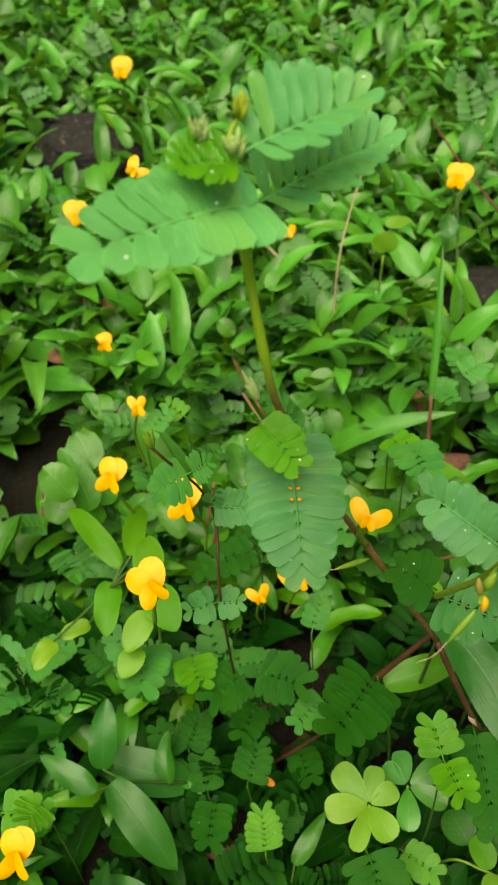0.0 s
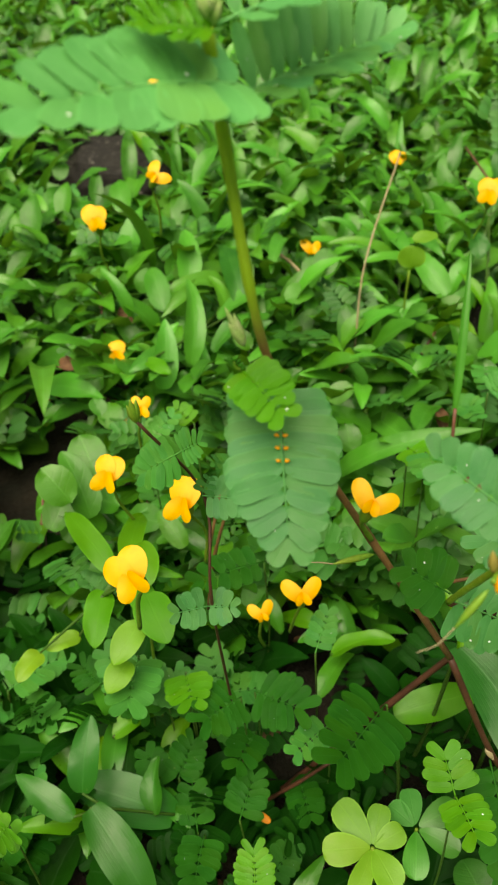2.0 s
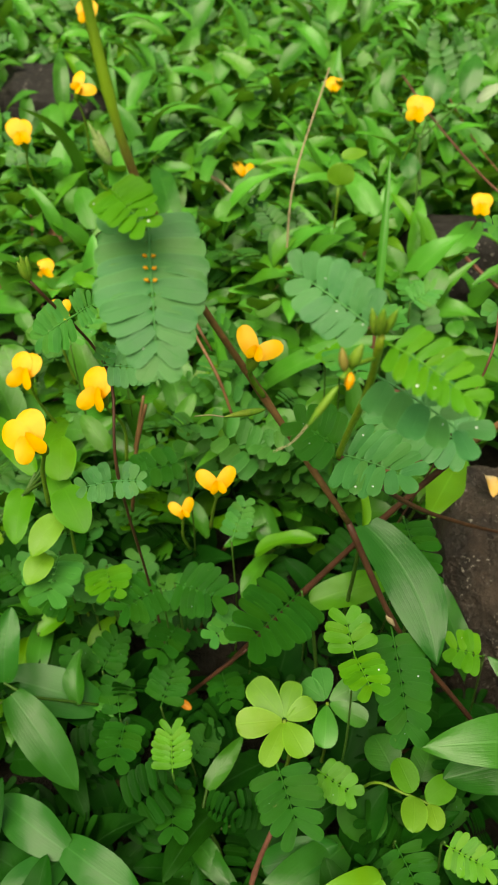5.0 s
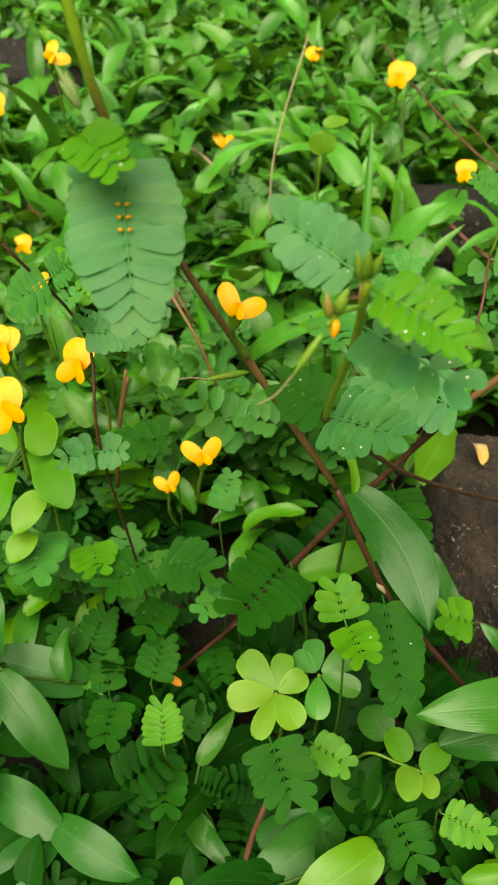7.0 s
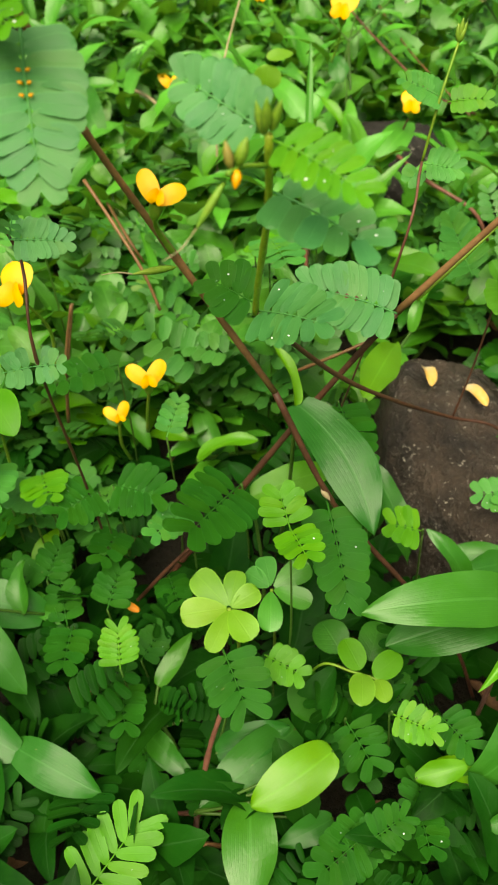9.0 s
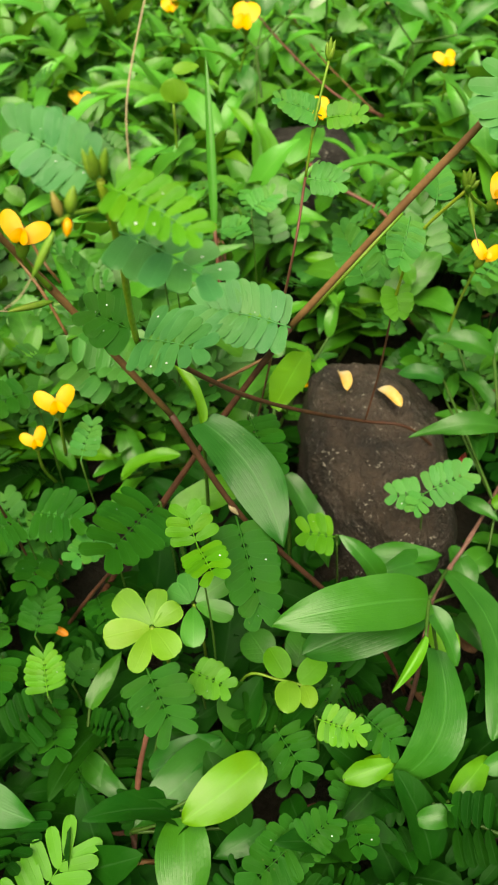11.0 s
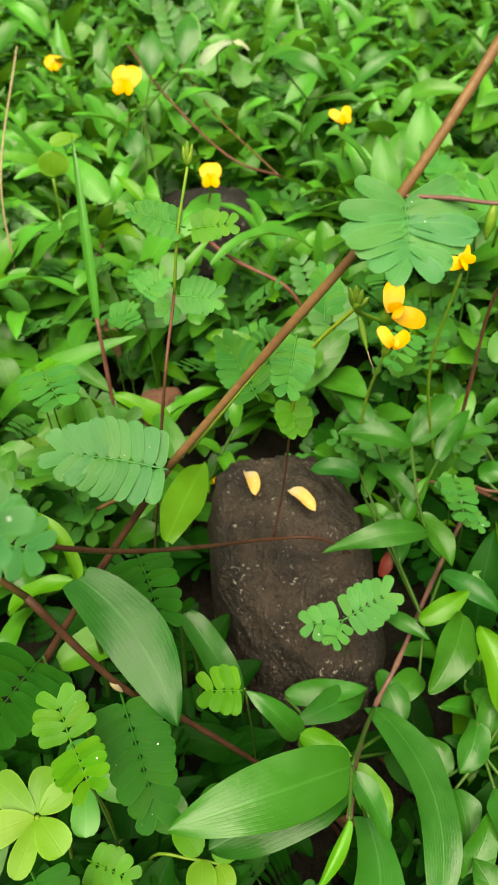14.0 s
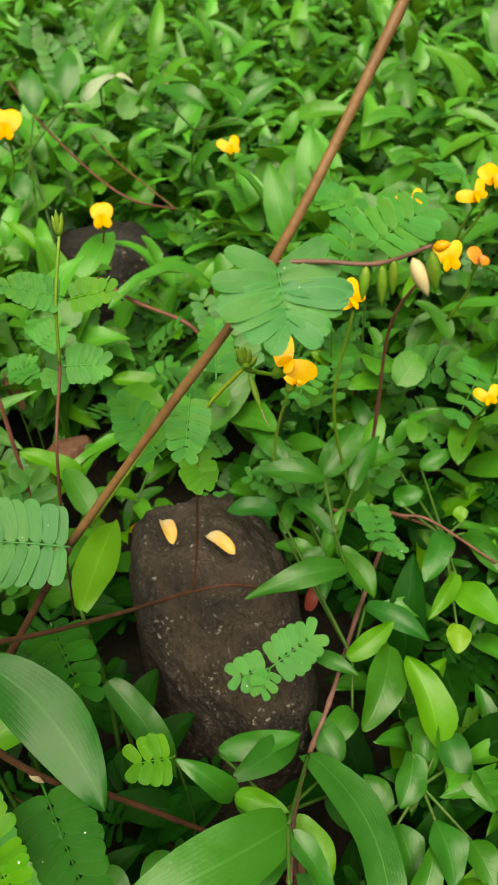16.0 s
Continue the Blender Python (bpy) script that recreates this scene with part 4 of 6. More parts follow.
for k, (tip, wide, mat) in enumerate([((0.0843, 0.1600, 0.0990), 0.0085, GREEN), ((0.0992, 0.1545, 0.1010), 0.0105, WEED), ((0.0985, 0.1407, 0.1000), 0.0088, WEED), ((0.0845, 0.1328, 0.0970), 0.0098, WEED), ((0.0779, 0.1548, 0.0980), 0.0085, GREEN)]):
    foot = Vector((0.0858, 0.1478, 0.0985)).lerp(Vector(tip), 0.08)
    round_leaflet(dark_clover, foot, tip, wide, mat, (0, -0.3, 1), 76 + k, 0.06, "clover")
oval_weed = thing("round_leaved_weed", (0.0930, 0.1359, SOIL), "thin green weed with small round leaflets", "weed")
stem(oval_weed, [(0.0930, 0.1359, SOIL), (0.1009, 0.1301, 0.0780), (0.1110, 0.1258, 0.0815), (0.1201, 0.1219, 0.0820)], 0.0005, 0.0004, STEM_GREEN)
for k, (foot, tip, wide, mat) in enumerate([((0.1137, 0.1257, 0.0825), (0.1095, 0.1362, 0.0840), 0.0088, YOUNG), ((0.1140, 0.1245, 0.0825), (0.1122, 0.1130, 0.0835), 0.0086, LIME), ((0.1178, 0.1232, 0.0825), (0.1272, 0.1298, 0.0840), 0.0084, YOUNG), ((0.1190, 0.1222, 0.0825), (0.1202, 0.1140, 0.0830), 0.0064, LIME),
                                            ((0.1095, 0.1365, 0.0740), (0.1040, 0.1485, 0.0740), 0.0125, OVAL), ((0.1185, 0.1330, 0.0740), (0.1245, 0.1475, 0.0740), 0.0115, OVAL), ((0.1044, 0.1279, 0.0720), (0.0922, 0.1171, 0.0700), 0.0170, DARK)]):
    round_leaflet(oval_weed, foot, tip, wide, mat, (0, -0.3, 1), 80 + k, 0.05, "round")

# ---- feathered leaves of low seedlings ----
def seedling(foot, leaves, label, r=0.0004, mat=None, fat=0.30, splay=70):
    """A low plant: a short stem from the soil and feathered leaves, each (base, tip, pairs, width, material, up, seed)."""
    root = thing("feather_leaved_seedling", (foot[0], foot[1], SOIL), label, "weed", "low feathered seedlings")
    crown = Vector(foot)
    stem(root, [(foot[0], foot[1], SOIL), (foot[0] + 0.002, foot[1] - 0.002, (SOIL + foot[2]) / 2), foot], r, r * 0.8, mat or STALK)
    for base, tip, pairs, width, leaf_mat, up, seed in leaves:
        base = Vector(base)
        if (base - crown).length > 0.002:
            stem(root, [crown, (crown + base) / 2 + Vector((0, 0, 0.002)), base], 0.0004, 0.0004, STALK, "leaf_stalk", "", 6)
        pinnate(root, base, tip, pairs, width, leaf_mat, up, 0.08, 0.05, fat, seed=seed, taper=1.05, splay=splay)
    return root


# leaves nearest the soil take DARK in place of GREEN: shade given as colour
seedling((0.0894, 0.1364, 0.1469), [((0.0894, 0.1364, 0.1469), (0.0868, 0.1478, 0.1500), 4, 0.0150, YOUNG, (0, -0.35, 1), 101), ((0.0894, 0.1364, 0.1469), (0.0932, 0.1235, 0.1500), 5, 0.0138, YOUNG, (0, -0.35, 1), 102)], "bright green seedling with two feathered leaves")
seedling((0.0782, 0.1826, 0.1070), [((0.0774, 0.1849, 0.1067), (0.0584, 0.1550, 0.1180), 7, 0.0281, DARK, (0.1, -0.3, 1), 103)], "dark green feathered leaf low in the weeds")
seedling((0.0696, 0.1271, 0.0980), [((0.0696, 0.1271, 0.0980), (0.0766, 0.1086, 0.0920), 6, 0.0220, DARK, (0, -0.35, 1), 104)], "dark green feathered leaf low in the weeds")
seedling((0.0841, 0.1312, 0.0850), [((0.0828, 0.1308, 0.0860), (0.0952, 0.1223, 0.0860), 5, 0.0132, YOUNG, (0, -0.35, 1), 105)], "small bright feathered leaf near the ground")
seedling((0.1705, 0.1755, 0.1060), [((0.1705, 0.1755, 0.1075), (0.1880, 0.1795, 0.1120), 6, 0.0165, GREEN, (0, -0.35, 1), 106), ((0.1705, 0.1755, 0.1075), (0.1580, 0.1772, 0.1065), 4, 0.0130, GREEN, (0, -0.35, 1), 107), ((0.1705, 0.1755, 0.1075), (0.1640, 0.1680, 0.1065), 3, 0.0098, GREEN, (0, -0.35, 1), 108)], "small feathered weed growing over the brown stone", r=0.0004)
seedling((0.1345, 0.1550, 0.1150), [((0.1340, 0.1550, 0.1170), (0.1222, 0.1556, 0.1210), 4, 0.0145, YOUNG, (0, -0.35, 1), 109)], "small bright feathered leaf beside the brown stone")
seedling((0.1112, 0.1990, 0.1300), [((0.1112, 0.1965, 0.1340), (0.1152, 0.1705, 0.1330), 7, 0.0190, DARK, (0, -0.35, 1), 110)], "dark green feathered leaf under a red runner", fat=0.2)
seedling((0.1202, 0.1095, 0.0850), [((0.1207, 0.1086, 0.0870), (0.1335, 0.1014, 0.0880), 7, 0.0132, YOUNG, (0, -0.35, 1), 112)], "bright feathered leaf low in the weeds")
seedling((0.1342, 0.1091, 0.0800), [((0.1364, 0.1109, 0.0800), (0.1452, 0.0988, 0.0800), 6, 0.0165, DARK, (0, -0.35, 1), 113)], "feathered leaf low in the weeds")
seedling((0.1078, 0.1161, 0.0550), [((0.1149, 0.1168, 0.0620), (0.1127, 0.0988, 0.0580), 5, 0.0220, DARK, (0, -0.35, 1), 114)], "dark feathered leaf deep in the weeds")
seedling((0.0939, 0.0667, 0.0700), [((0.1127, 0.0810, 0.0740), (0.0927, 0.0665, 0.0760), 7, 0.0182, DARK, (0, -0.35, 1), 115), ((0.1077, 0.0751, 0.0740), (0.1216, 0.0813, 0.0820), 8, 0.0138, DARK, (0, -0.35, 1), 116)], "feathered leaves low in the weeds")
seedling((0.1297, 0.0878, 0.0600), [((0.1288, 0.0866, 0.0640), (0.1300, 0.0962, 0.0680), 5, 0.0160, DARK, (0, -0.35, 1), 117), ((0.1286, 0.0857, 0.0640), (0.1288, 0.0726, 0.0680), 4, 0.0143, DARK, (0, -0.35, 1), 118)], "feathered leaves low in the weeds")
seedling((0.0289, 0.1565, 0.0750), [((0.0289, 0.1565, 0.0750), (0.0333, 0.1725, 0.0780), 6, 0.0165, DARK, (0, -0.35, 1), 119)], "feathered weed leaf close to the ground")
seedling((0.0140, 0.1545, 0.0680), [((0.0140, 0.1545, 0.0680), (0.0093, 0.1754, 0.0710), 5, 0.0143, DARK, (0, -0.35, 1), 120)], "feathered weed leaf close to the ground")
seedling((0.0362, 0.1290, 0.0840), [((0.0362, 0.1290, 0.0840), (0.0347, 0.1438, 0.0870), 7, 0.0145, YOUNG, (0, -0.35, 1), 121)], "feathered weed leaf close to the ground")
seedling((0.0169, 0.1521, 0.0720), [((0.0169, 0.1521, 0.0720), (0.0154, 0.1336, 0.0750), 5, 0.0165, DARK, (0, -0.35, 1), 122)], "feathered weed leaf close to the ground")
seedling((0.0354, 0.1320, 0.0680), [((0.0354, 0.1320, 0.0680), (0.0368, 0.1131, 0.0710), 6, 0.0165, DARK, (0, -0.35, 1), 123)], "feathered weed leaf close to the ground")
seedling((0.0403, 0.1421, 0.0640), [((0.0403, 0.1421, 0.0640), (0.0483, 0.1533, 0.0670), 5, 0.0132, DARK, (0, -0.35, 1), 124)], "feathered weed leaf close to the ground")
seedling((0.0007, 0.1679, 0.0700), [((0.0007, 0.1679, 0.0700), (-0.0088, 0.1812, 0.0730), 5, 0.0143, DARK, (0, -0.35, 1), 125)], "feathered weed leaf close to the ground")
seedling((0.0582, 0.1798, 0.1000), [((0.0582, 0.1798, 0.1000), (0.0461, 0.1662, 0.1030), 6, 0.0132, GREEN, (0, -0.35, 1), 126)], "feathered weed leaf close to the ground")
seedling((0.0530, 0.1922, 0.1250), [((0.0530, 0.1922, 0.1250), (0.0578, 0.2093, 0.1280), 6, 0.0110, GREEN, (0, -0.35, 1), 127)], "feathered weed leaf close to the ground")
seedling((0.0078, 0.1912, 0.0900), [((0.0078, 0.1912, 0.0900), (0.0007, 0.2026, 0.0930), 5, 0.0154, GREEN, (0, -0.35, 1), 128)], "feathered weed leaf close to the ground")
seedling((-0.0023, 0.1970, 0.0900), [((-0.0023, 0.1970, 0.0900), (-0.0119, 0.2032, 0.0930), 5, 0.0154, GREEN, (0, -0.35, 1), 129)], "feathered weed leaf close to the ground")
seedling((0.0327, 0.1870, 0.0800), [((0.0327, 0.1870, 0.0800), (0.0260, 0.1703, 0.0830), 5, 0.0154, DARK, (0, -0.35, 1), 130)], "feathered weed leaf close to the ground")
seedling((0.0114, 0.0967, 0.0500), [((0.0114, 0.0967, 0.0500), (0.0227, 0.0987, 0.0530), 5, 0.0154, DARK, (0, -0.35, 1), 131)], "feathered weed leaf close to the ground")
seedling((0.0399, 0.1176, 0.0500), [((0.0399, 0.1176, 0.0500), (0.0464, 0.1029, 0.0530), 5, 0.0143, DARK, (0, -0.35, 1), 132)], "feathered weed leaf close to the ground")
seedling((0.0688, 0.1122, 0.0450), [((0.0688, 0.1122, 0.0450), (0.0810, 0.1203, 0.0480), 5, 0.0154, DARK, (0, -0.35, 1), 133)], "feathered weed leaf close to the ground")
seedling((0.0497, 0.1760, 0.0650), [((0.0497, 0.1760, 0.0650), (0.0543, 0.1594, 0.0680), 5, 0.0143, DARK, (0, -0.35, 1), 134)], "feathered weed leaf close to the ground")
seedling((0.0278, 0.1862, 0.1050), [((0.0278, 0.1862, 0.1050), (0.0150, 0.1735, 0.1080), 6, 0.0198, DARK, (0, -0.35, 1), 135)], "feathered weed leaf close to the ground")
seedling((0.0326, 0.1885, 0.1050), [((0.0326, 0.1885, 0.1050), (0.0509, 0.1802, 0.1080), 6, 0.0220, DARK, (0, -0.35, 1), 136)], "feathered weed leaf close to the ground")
seedling((0.0262, 0.0672, 0.0650), [((0.0262, 0.0672, 0.0650), (0.0438, 0.0890, 0.0680), 6, 0.0270, YOUNG, (0, -0.35, 1), 137)], "bright feathered leaf with long leaflets near the ground", fat=0.06, splay=60)
seedling((0.0334, 0.2347, 0.1200), [((0.0334, 0.2347, 0.1200), (0.0057, 0.2193, 0.1230), 6, 0.0165, DARK, (0, -0.35, 1), 138)], "feathered weed leaf close to the ground")
seedling((-0.0154, 0.2001, 0.0850), [((-0.0154, 0.2001, 0.0850), (-0.0289, 0.2136, 0.0880), 5, 0.0165, GREEN, (0, -0.35, 1), 139)], "feathered weed leaf close to the ground")
seedling((0.0088, 0.1950, 0.0900), [((0.0088, 0.1950, 0.0900), (-0.0114, 0.1972, 0.0930), 6, 0.0154, GREEN, (0, -0.35, 1), 140)], "feathered weed leaf close to the ground")
seedling((-0.0281, 0.2020, 0.0800), [((-0.0281, 0.2020, 0.0800), (-0.0384, 0.2098, 0.0830), 6, 0.0154, DARK, (0, -0.35, 1), 141)], "feathered weed leaf close to the ground")
seedling((0.0012, 0.2907, 0.1400), [((0.0012, 0.2907, 0.1400), (-0.0093, 0.2980, 0.1430), 4, 0.0110, YOUNG, (0, -0.35, 1), 142)], "feathered weed leaf close to the ground")
seedling((-0.0146, 0.2734, 0.1450), [((-0.0146, 0.2734, 0.1450), (-0.0049, 0.2881, 0.1480), 5, 0.0110, GREEN, (0, -0.35, 1), 143)], "feathered weed leaf close to the ground")
seedling((-0.0355, 0.1321, 0.1200), [((-0.0355, 0.1321, 0.1200), (-0.0383, 0.1260, 0.1230), 5, 0.0154, YOUNG, (0, -0.35, 1), 144)], "feathered weed leaf close to the ground")
seedling((-0.0518, 0.1330, 0.1100), [((-0.0518, 0.1330, 0.1100), (-0.0341, 0.1321, 0.1130), 5, 0.0154, YOUNG, (0, -0.35, 1), 145)], "feathered weed leaf close to the ground")
seedling((0.2318, 0.2299, 0.1000), [((0.2318, 0.2299, 0.1000), (0.2253, 0.2042, 0.1040), 6, 0.0143, GREEN, (0, -0.35, 1), 146)], "feathered weed leaf among broad grass leaves")
seedling((0.2204, 0.1642, 0.0700), [((0.2204, 0.1642, 0.0700), (0.2177, 0.1526, 0.0740), 5, 0.0154, DARK, (0, -0.35, 1), 147)], "feathered weed leaf among broad grass leaves")
seedling((0.2246, 0.1667, 0.0600), [((0.2246, 0.1667, 0.0600), (0.2254, 0.1532, 0.0640), 6, 0.0132, YOUNG, (0, -0.35, 1), 148)], "feathered weed leaf among broad grass leaves")
seedling((0.2296, 0.1514, 0.0600), [((0.2296, 0.1514, 0.0600), (0.2415, 0.1537, 0.0640), 6, 0.0132, YOUNG, (0, -0.35, 1), 149)], "feathered weed leaf among broad grass leaves")
seedling((0.3191, 0.3581, 0.1600), [((0.3191, 0.3581, 0.1600), (0.3162, 0.3342, 0.1640), 6, 0.0154, GREEN, (0, -0.35, 1), 150)], "feathered weed leaf among broad grass leaves")
seedling((0.2542, 0.2914, 0.1700), [((0.2542, 0.2914, 0.1700), (0.2857, 0.3021, 0.1740), 6, 0.0286, GREEN, (0, -0.35, 1), 151)], "feathered weed leaf among broad grass leaves")
seedling((0.2748, 0.3465, 0.1500), [((0.2748, 0.3465, 0.1500), (0.2678, 0.3683, 0.1540), 6, 0.0198, GREEN, (0, -0.35, 1), 152)], "feathered weed leaf among broad grass leaves")
seedling((0.2363, 0.2920, 0.1200), [((0.2363, 0.2920, 0.1200), (0.2155, 0.2664, 0.1240), 5, 0.0154, GREEN, (0, -0.35, 1), 153)], "feathered weed leaf among broad grass leaves")
seedling((0.3175, 0.2859, 0.1000), [((0.3175, 0.2859, 0.1000), (0.2788, 0.2503, 0.1040), 6, 0.0220, GREEN, (0, -0.35, 1), 154)], "feathered weed leaf among broad grass leaves")
seedling((0.2460, 0.3027, 0.1500), [((0.2460, 0.3027, 0.1500), (0.2865, 0.3469, 0.1540), 6, 0.0242, GREEN, (0, -0.35, 1), 155)], "feathered weed leaf among broad grass leaves")
seedling((0.1146, 0.3308, 0.1200), [((0.1146, 0.3308, 0.1200), (0.1270, 0.3269, 0.1240), 6, 0.0143, GREEN, (0, -0.35, 1), 156)], "feathered weed leaf among broad grass leaves")
seedling((0.1340, 0.3639, 0.1200), [((0.1340, 0.3639, 0.1200), (0.1325, 0.3302, 0.1240), 6, 0.0154, GREEN, (0, -0.35, 1), 157)], "feathered weed leaf among broad grass leaves")
seedling((0.0868, 0.2689, 0.1500), [((0.0868, 0.2689, 0.1500), (0.0982, 0.2490, 0.1540), 6, 0.0154, YOUNG, (0, -0.35, 1), 158)], "feathered weed leaf among broad grass leaves")
seedling((0.1294, 0.3291, 0.1300), [((0.1294, 0.3291, 0.1300), (0.1405, 0.3347, 0.1340), 6, 0.0165, GREEN, (0, -0.35, 1), 159)], "feathered weed leaf among broad grass leaves")
seedling((0.1189, 0.3324, 0.1200), [((0.1189, 0.3324, 0.1200), (0.1250, 0.3167, 0.1240), 5, 0.0132, GREEN, (0, -0.35, 1), 160)], "feathered weed leaf among broad grass leaves")
seedling((0.0911, 0.2558, 0.1600), [((0.0911, 0.2558, 0.1600), (0.0965, 0.2326, 0.1640), 6, 0.0198, GREEN, (0, -0.35, 1), 161)], "feathered weed leaf among broad grass leaves")

# ---- broad-leaved grasses and dayflower-like weeds ----
def leafy(foot, leaves, label, name="broad_leaved_weed", mat=None, top=None):
    """A weed with broad blades, each (base, tip, width, material, outline, arch, fold, up, seed, and how far it bends sideways, if it does)."""
    root = thing(name, (foot[0], foot[1], SOIL), label, "weed", "broad-leaved weeds")
    ends = [Vector(l[0]) for l in leaves]
    crown = Vector(top) if top else sum(ends, Vector((0, 0, 0))) / len(ends)
    low = Vector((foot[0], foot[1], SOIL))
    stem(root, [low, low.lerp(crown, 0.5) + Vector((0.002, 0.001, 0.002)), crown], 0.0009, 0.0006, mat or STALK)
    for base, tip, width, leaf_mat, outline, arch, fold, up, seed, *bend in leaves:
        if (Vector(base) - crown).length > 0.003:
            stem(root, [crown, (crown + Vector(base)) / 2, base], 0.0006, 0.0005, STALK, "leaf_stalk", "", 6)
        broad(root, base, tip, width, leaf_mat, outline, up, arch, fold, 0.08, 0.25, seed, bend=sum(bend))
    return root


leafy((0.0900, 0.1900, 0.0400), [
    ((0.0945, 0.1795, 0.1515), (0.1140, 0.1395, 0.1375), 0.0178, BLADE_DARK, "grass", 0.06, 0.10, (0.10, -0.45, 0.95), 162, 0.08),
    ((0.0948, 0.1790, 0.1515), (0.0868, 0.1930, 0.1660), 0.0070, BLADE_LIGHT, "lance", 0.12, 0.60, (0.6, -0.3, 0.8), 163)], "weed with a large glossy green pointed blade")
leafy((0.1220, 0.1750, 0.0400), [
    ((0.1221, 0.1847, 0.1150), (0.1344, 0.1603, 0.0900), 0.0150, BLADE, "lance", 0.12, 0.20, (0.3,-0.4,1), 164)], "weed with a drooping green blade beside the stone")
leafy((0.1180, 0.1900, 0.0400), [
    ((0.1202, 0.1987, 0.1340), (0.1378, 0.2329, 0.1280), 0.0135, BLADE_LIGHT, "strap", 0.06, 0.20, (0, -0.35, 1), 165)], "weed with a light green blade beside the stone")
leafy((0.0850, 0.1600, 0.0400), [
    ((0.0813, 0.1850, 0.1000), (0.1141, 0.1965, 0.1000), 0.0180, BLADE_LIGHT, "lance", 0.10, 0.20, (0, -0.35, 1), 166)], "weed with a light green blade")
leafy((0.1580, 0.1220, 0.0400), [
    ((0.1561, 0.1262, 0.1213), (0.1076, 0.1170, 0.1341), 0.0172, BLADE, "grass", 0.14, 0.08, (0,-0.35,1), 167),
    ((0.1561, 0.1262, 0.1173), (0.1163, 0.1164, 0.1155), 0.0165, BLADE_DARK, "ribbon", 0.10, 0.10, (0,-0.35,1), 168),
    ((0.1593, 0.1189, 0.1030), (0.1383, 0.0912, 0.0696), 0.0158, BLADE, "ribbon", 0.13, 0.08, (0.3,-0.4,1), 169, 0.17),
    ((0.1735, 0.1510, 0.0955), (0.1730, 0.0950, 0.0860), 0.0145, BLADE, "ribbon", 0.13, 0.10, (0.4, -0.35, 1), 170, 0.10),
    ((0.1564, 0.1254, 0.1180), (0.1621, 0.1103, 0.1080), 0.0100, BLADE, "lance", 0.10, 0.30, (0.3,-0.3,1), 171),
    ((0.1507, 0.1125, 0.1250), (0.1387, 0.1003, 0.1180), 0.0050, BLADE_LIGHT, "lance", 0.10, 0.90, (0.3,-0.3,1), 172)], "grass with long arched glossy blades and a pinkish stem", mat=STEM_PINK, name="broad_leaved_grass", top=(0.1561, 0.1262, 0.1213))
pink_runner = thing("creeping_stem", (0.2402, 0.2279, 0.0750), "pinkish creeping stem running past the stone", "stem")
stem(pink_runner, [(0.1513, 0.1137, 0.1220), (0.1634, 0.1372, 0.1000), (0.1770, 0.1555, 0.0890), (0.1872, 0.1659, 0.0900), (0.2113, 0.1947, 0.0850), (0.2402, 0.2279, 0.0750)], 0.00075, 0.0008, STEM_PINK, "runner", "", 8, 0.25)
leafy((0.1575, 0.1654, 0.0500), [
    ((0.1470, 0.1429, 0.1070), (0.1342, 0.1523, 0.1220), 0.0110, BLADE, "lance", 0.15, 0.25, (0, -0.35, 1), 173),
    ((0.1497, 0.1501, 0.1000), (0.1756, 0.1619, 0.0843), 0.0105, BLADE, "strap", 0.12, 0.30, (0, -0.35, 1), 174),
    ((0.1475, 0.1426, 0.1080), (0.1598, 0.1333, 0.1080), 0.0095, BLADE_LIGHT, "lance", 0.10, 0.40, (0, -0.35, 1), 175)], "low grass with short blades in front of the stone", name="broad_leaved_grass")
leafy((0.2367, 0.2624, 0.0400), [
    ((0.2165, 0.2398, 0.1120), (0.2368, 0.2523, 0.1200), 0.0150, OVAL, "ovate", 0.10, 0.30, (-0.2,-0.6,0.8), 176),
    ((0.2166, 0.2381, 0.1120), (0.1910, 0.2484, 0.1140), 0.0118, OVAL, "ovate", 0.16, 0.30, (0, -0.35, 1), 177),
    ((0.2273, 0.2353, 0.1040), (0.2463, 0.2523, 0.1100), 0.0105, BLADE, "lance", 0.10, 0.30, (-0.5,-0.3,0.9), 178),
    ((0.2077, 0.2005, 0.1100), (0.1711, 0.2001, 0.1100), 0.0130, BLADE, "lance", 0.18, 0.25, (0, -0.35, 1), 179),
    ((0.2089, 0.2093, 0.1080), (0.2142, 0.1899, 0.1020), 0.0115, OVAL, "ovate", 0.12, 0.35, (0.3,-0.4,1), 180),
    ((0.2147, 0.2228, 0.0980), (0.2052, 0.2455, 0.0980), 0.0095, BLADE_DARK, "lance", 0.12, 0.30, (0, -0.35, 1), 181)], "weed with glossy oval leaves beside the stone", top=(0.2110, 0.2160, 0.1080))
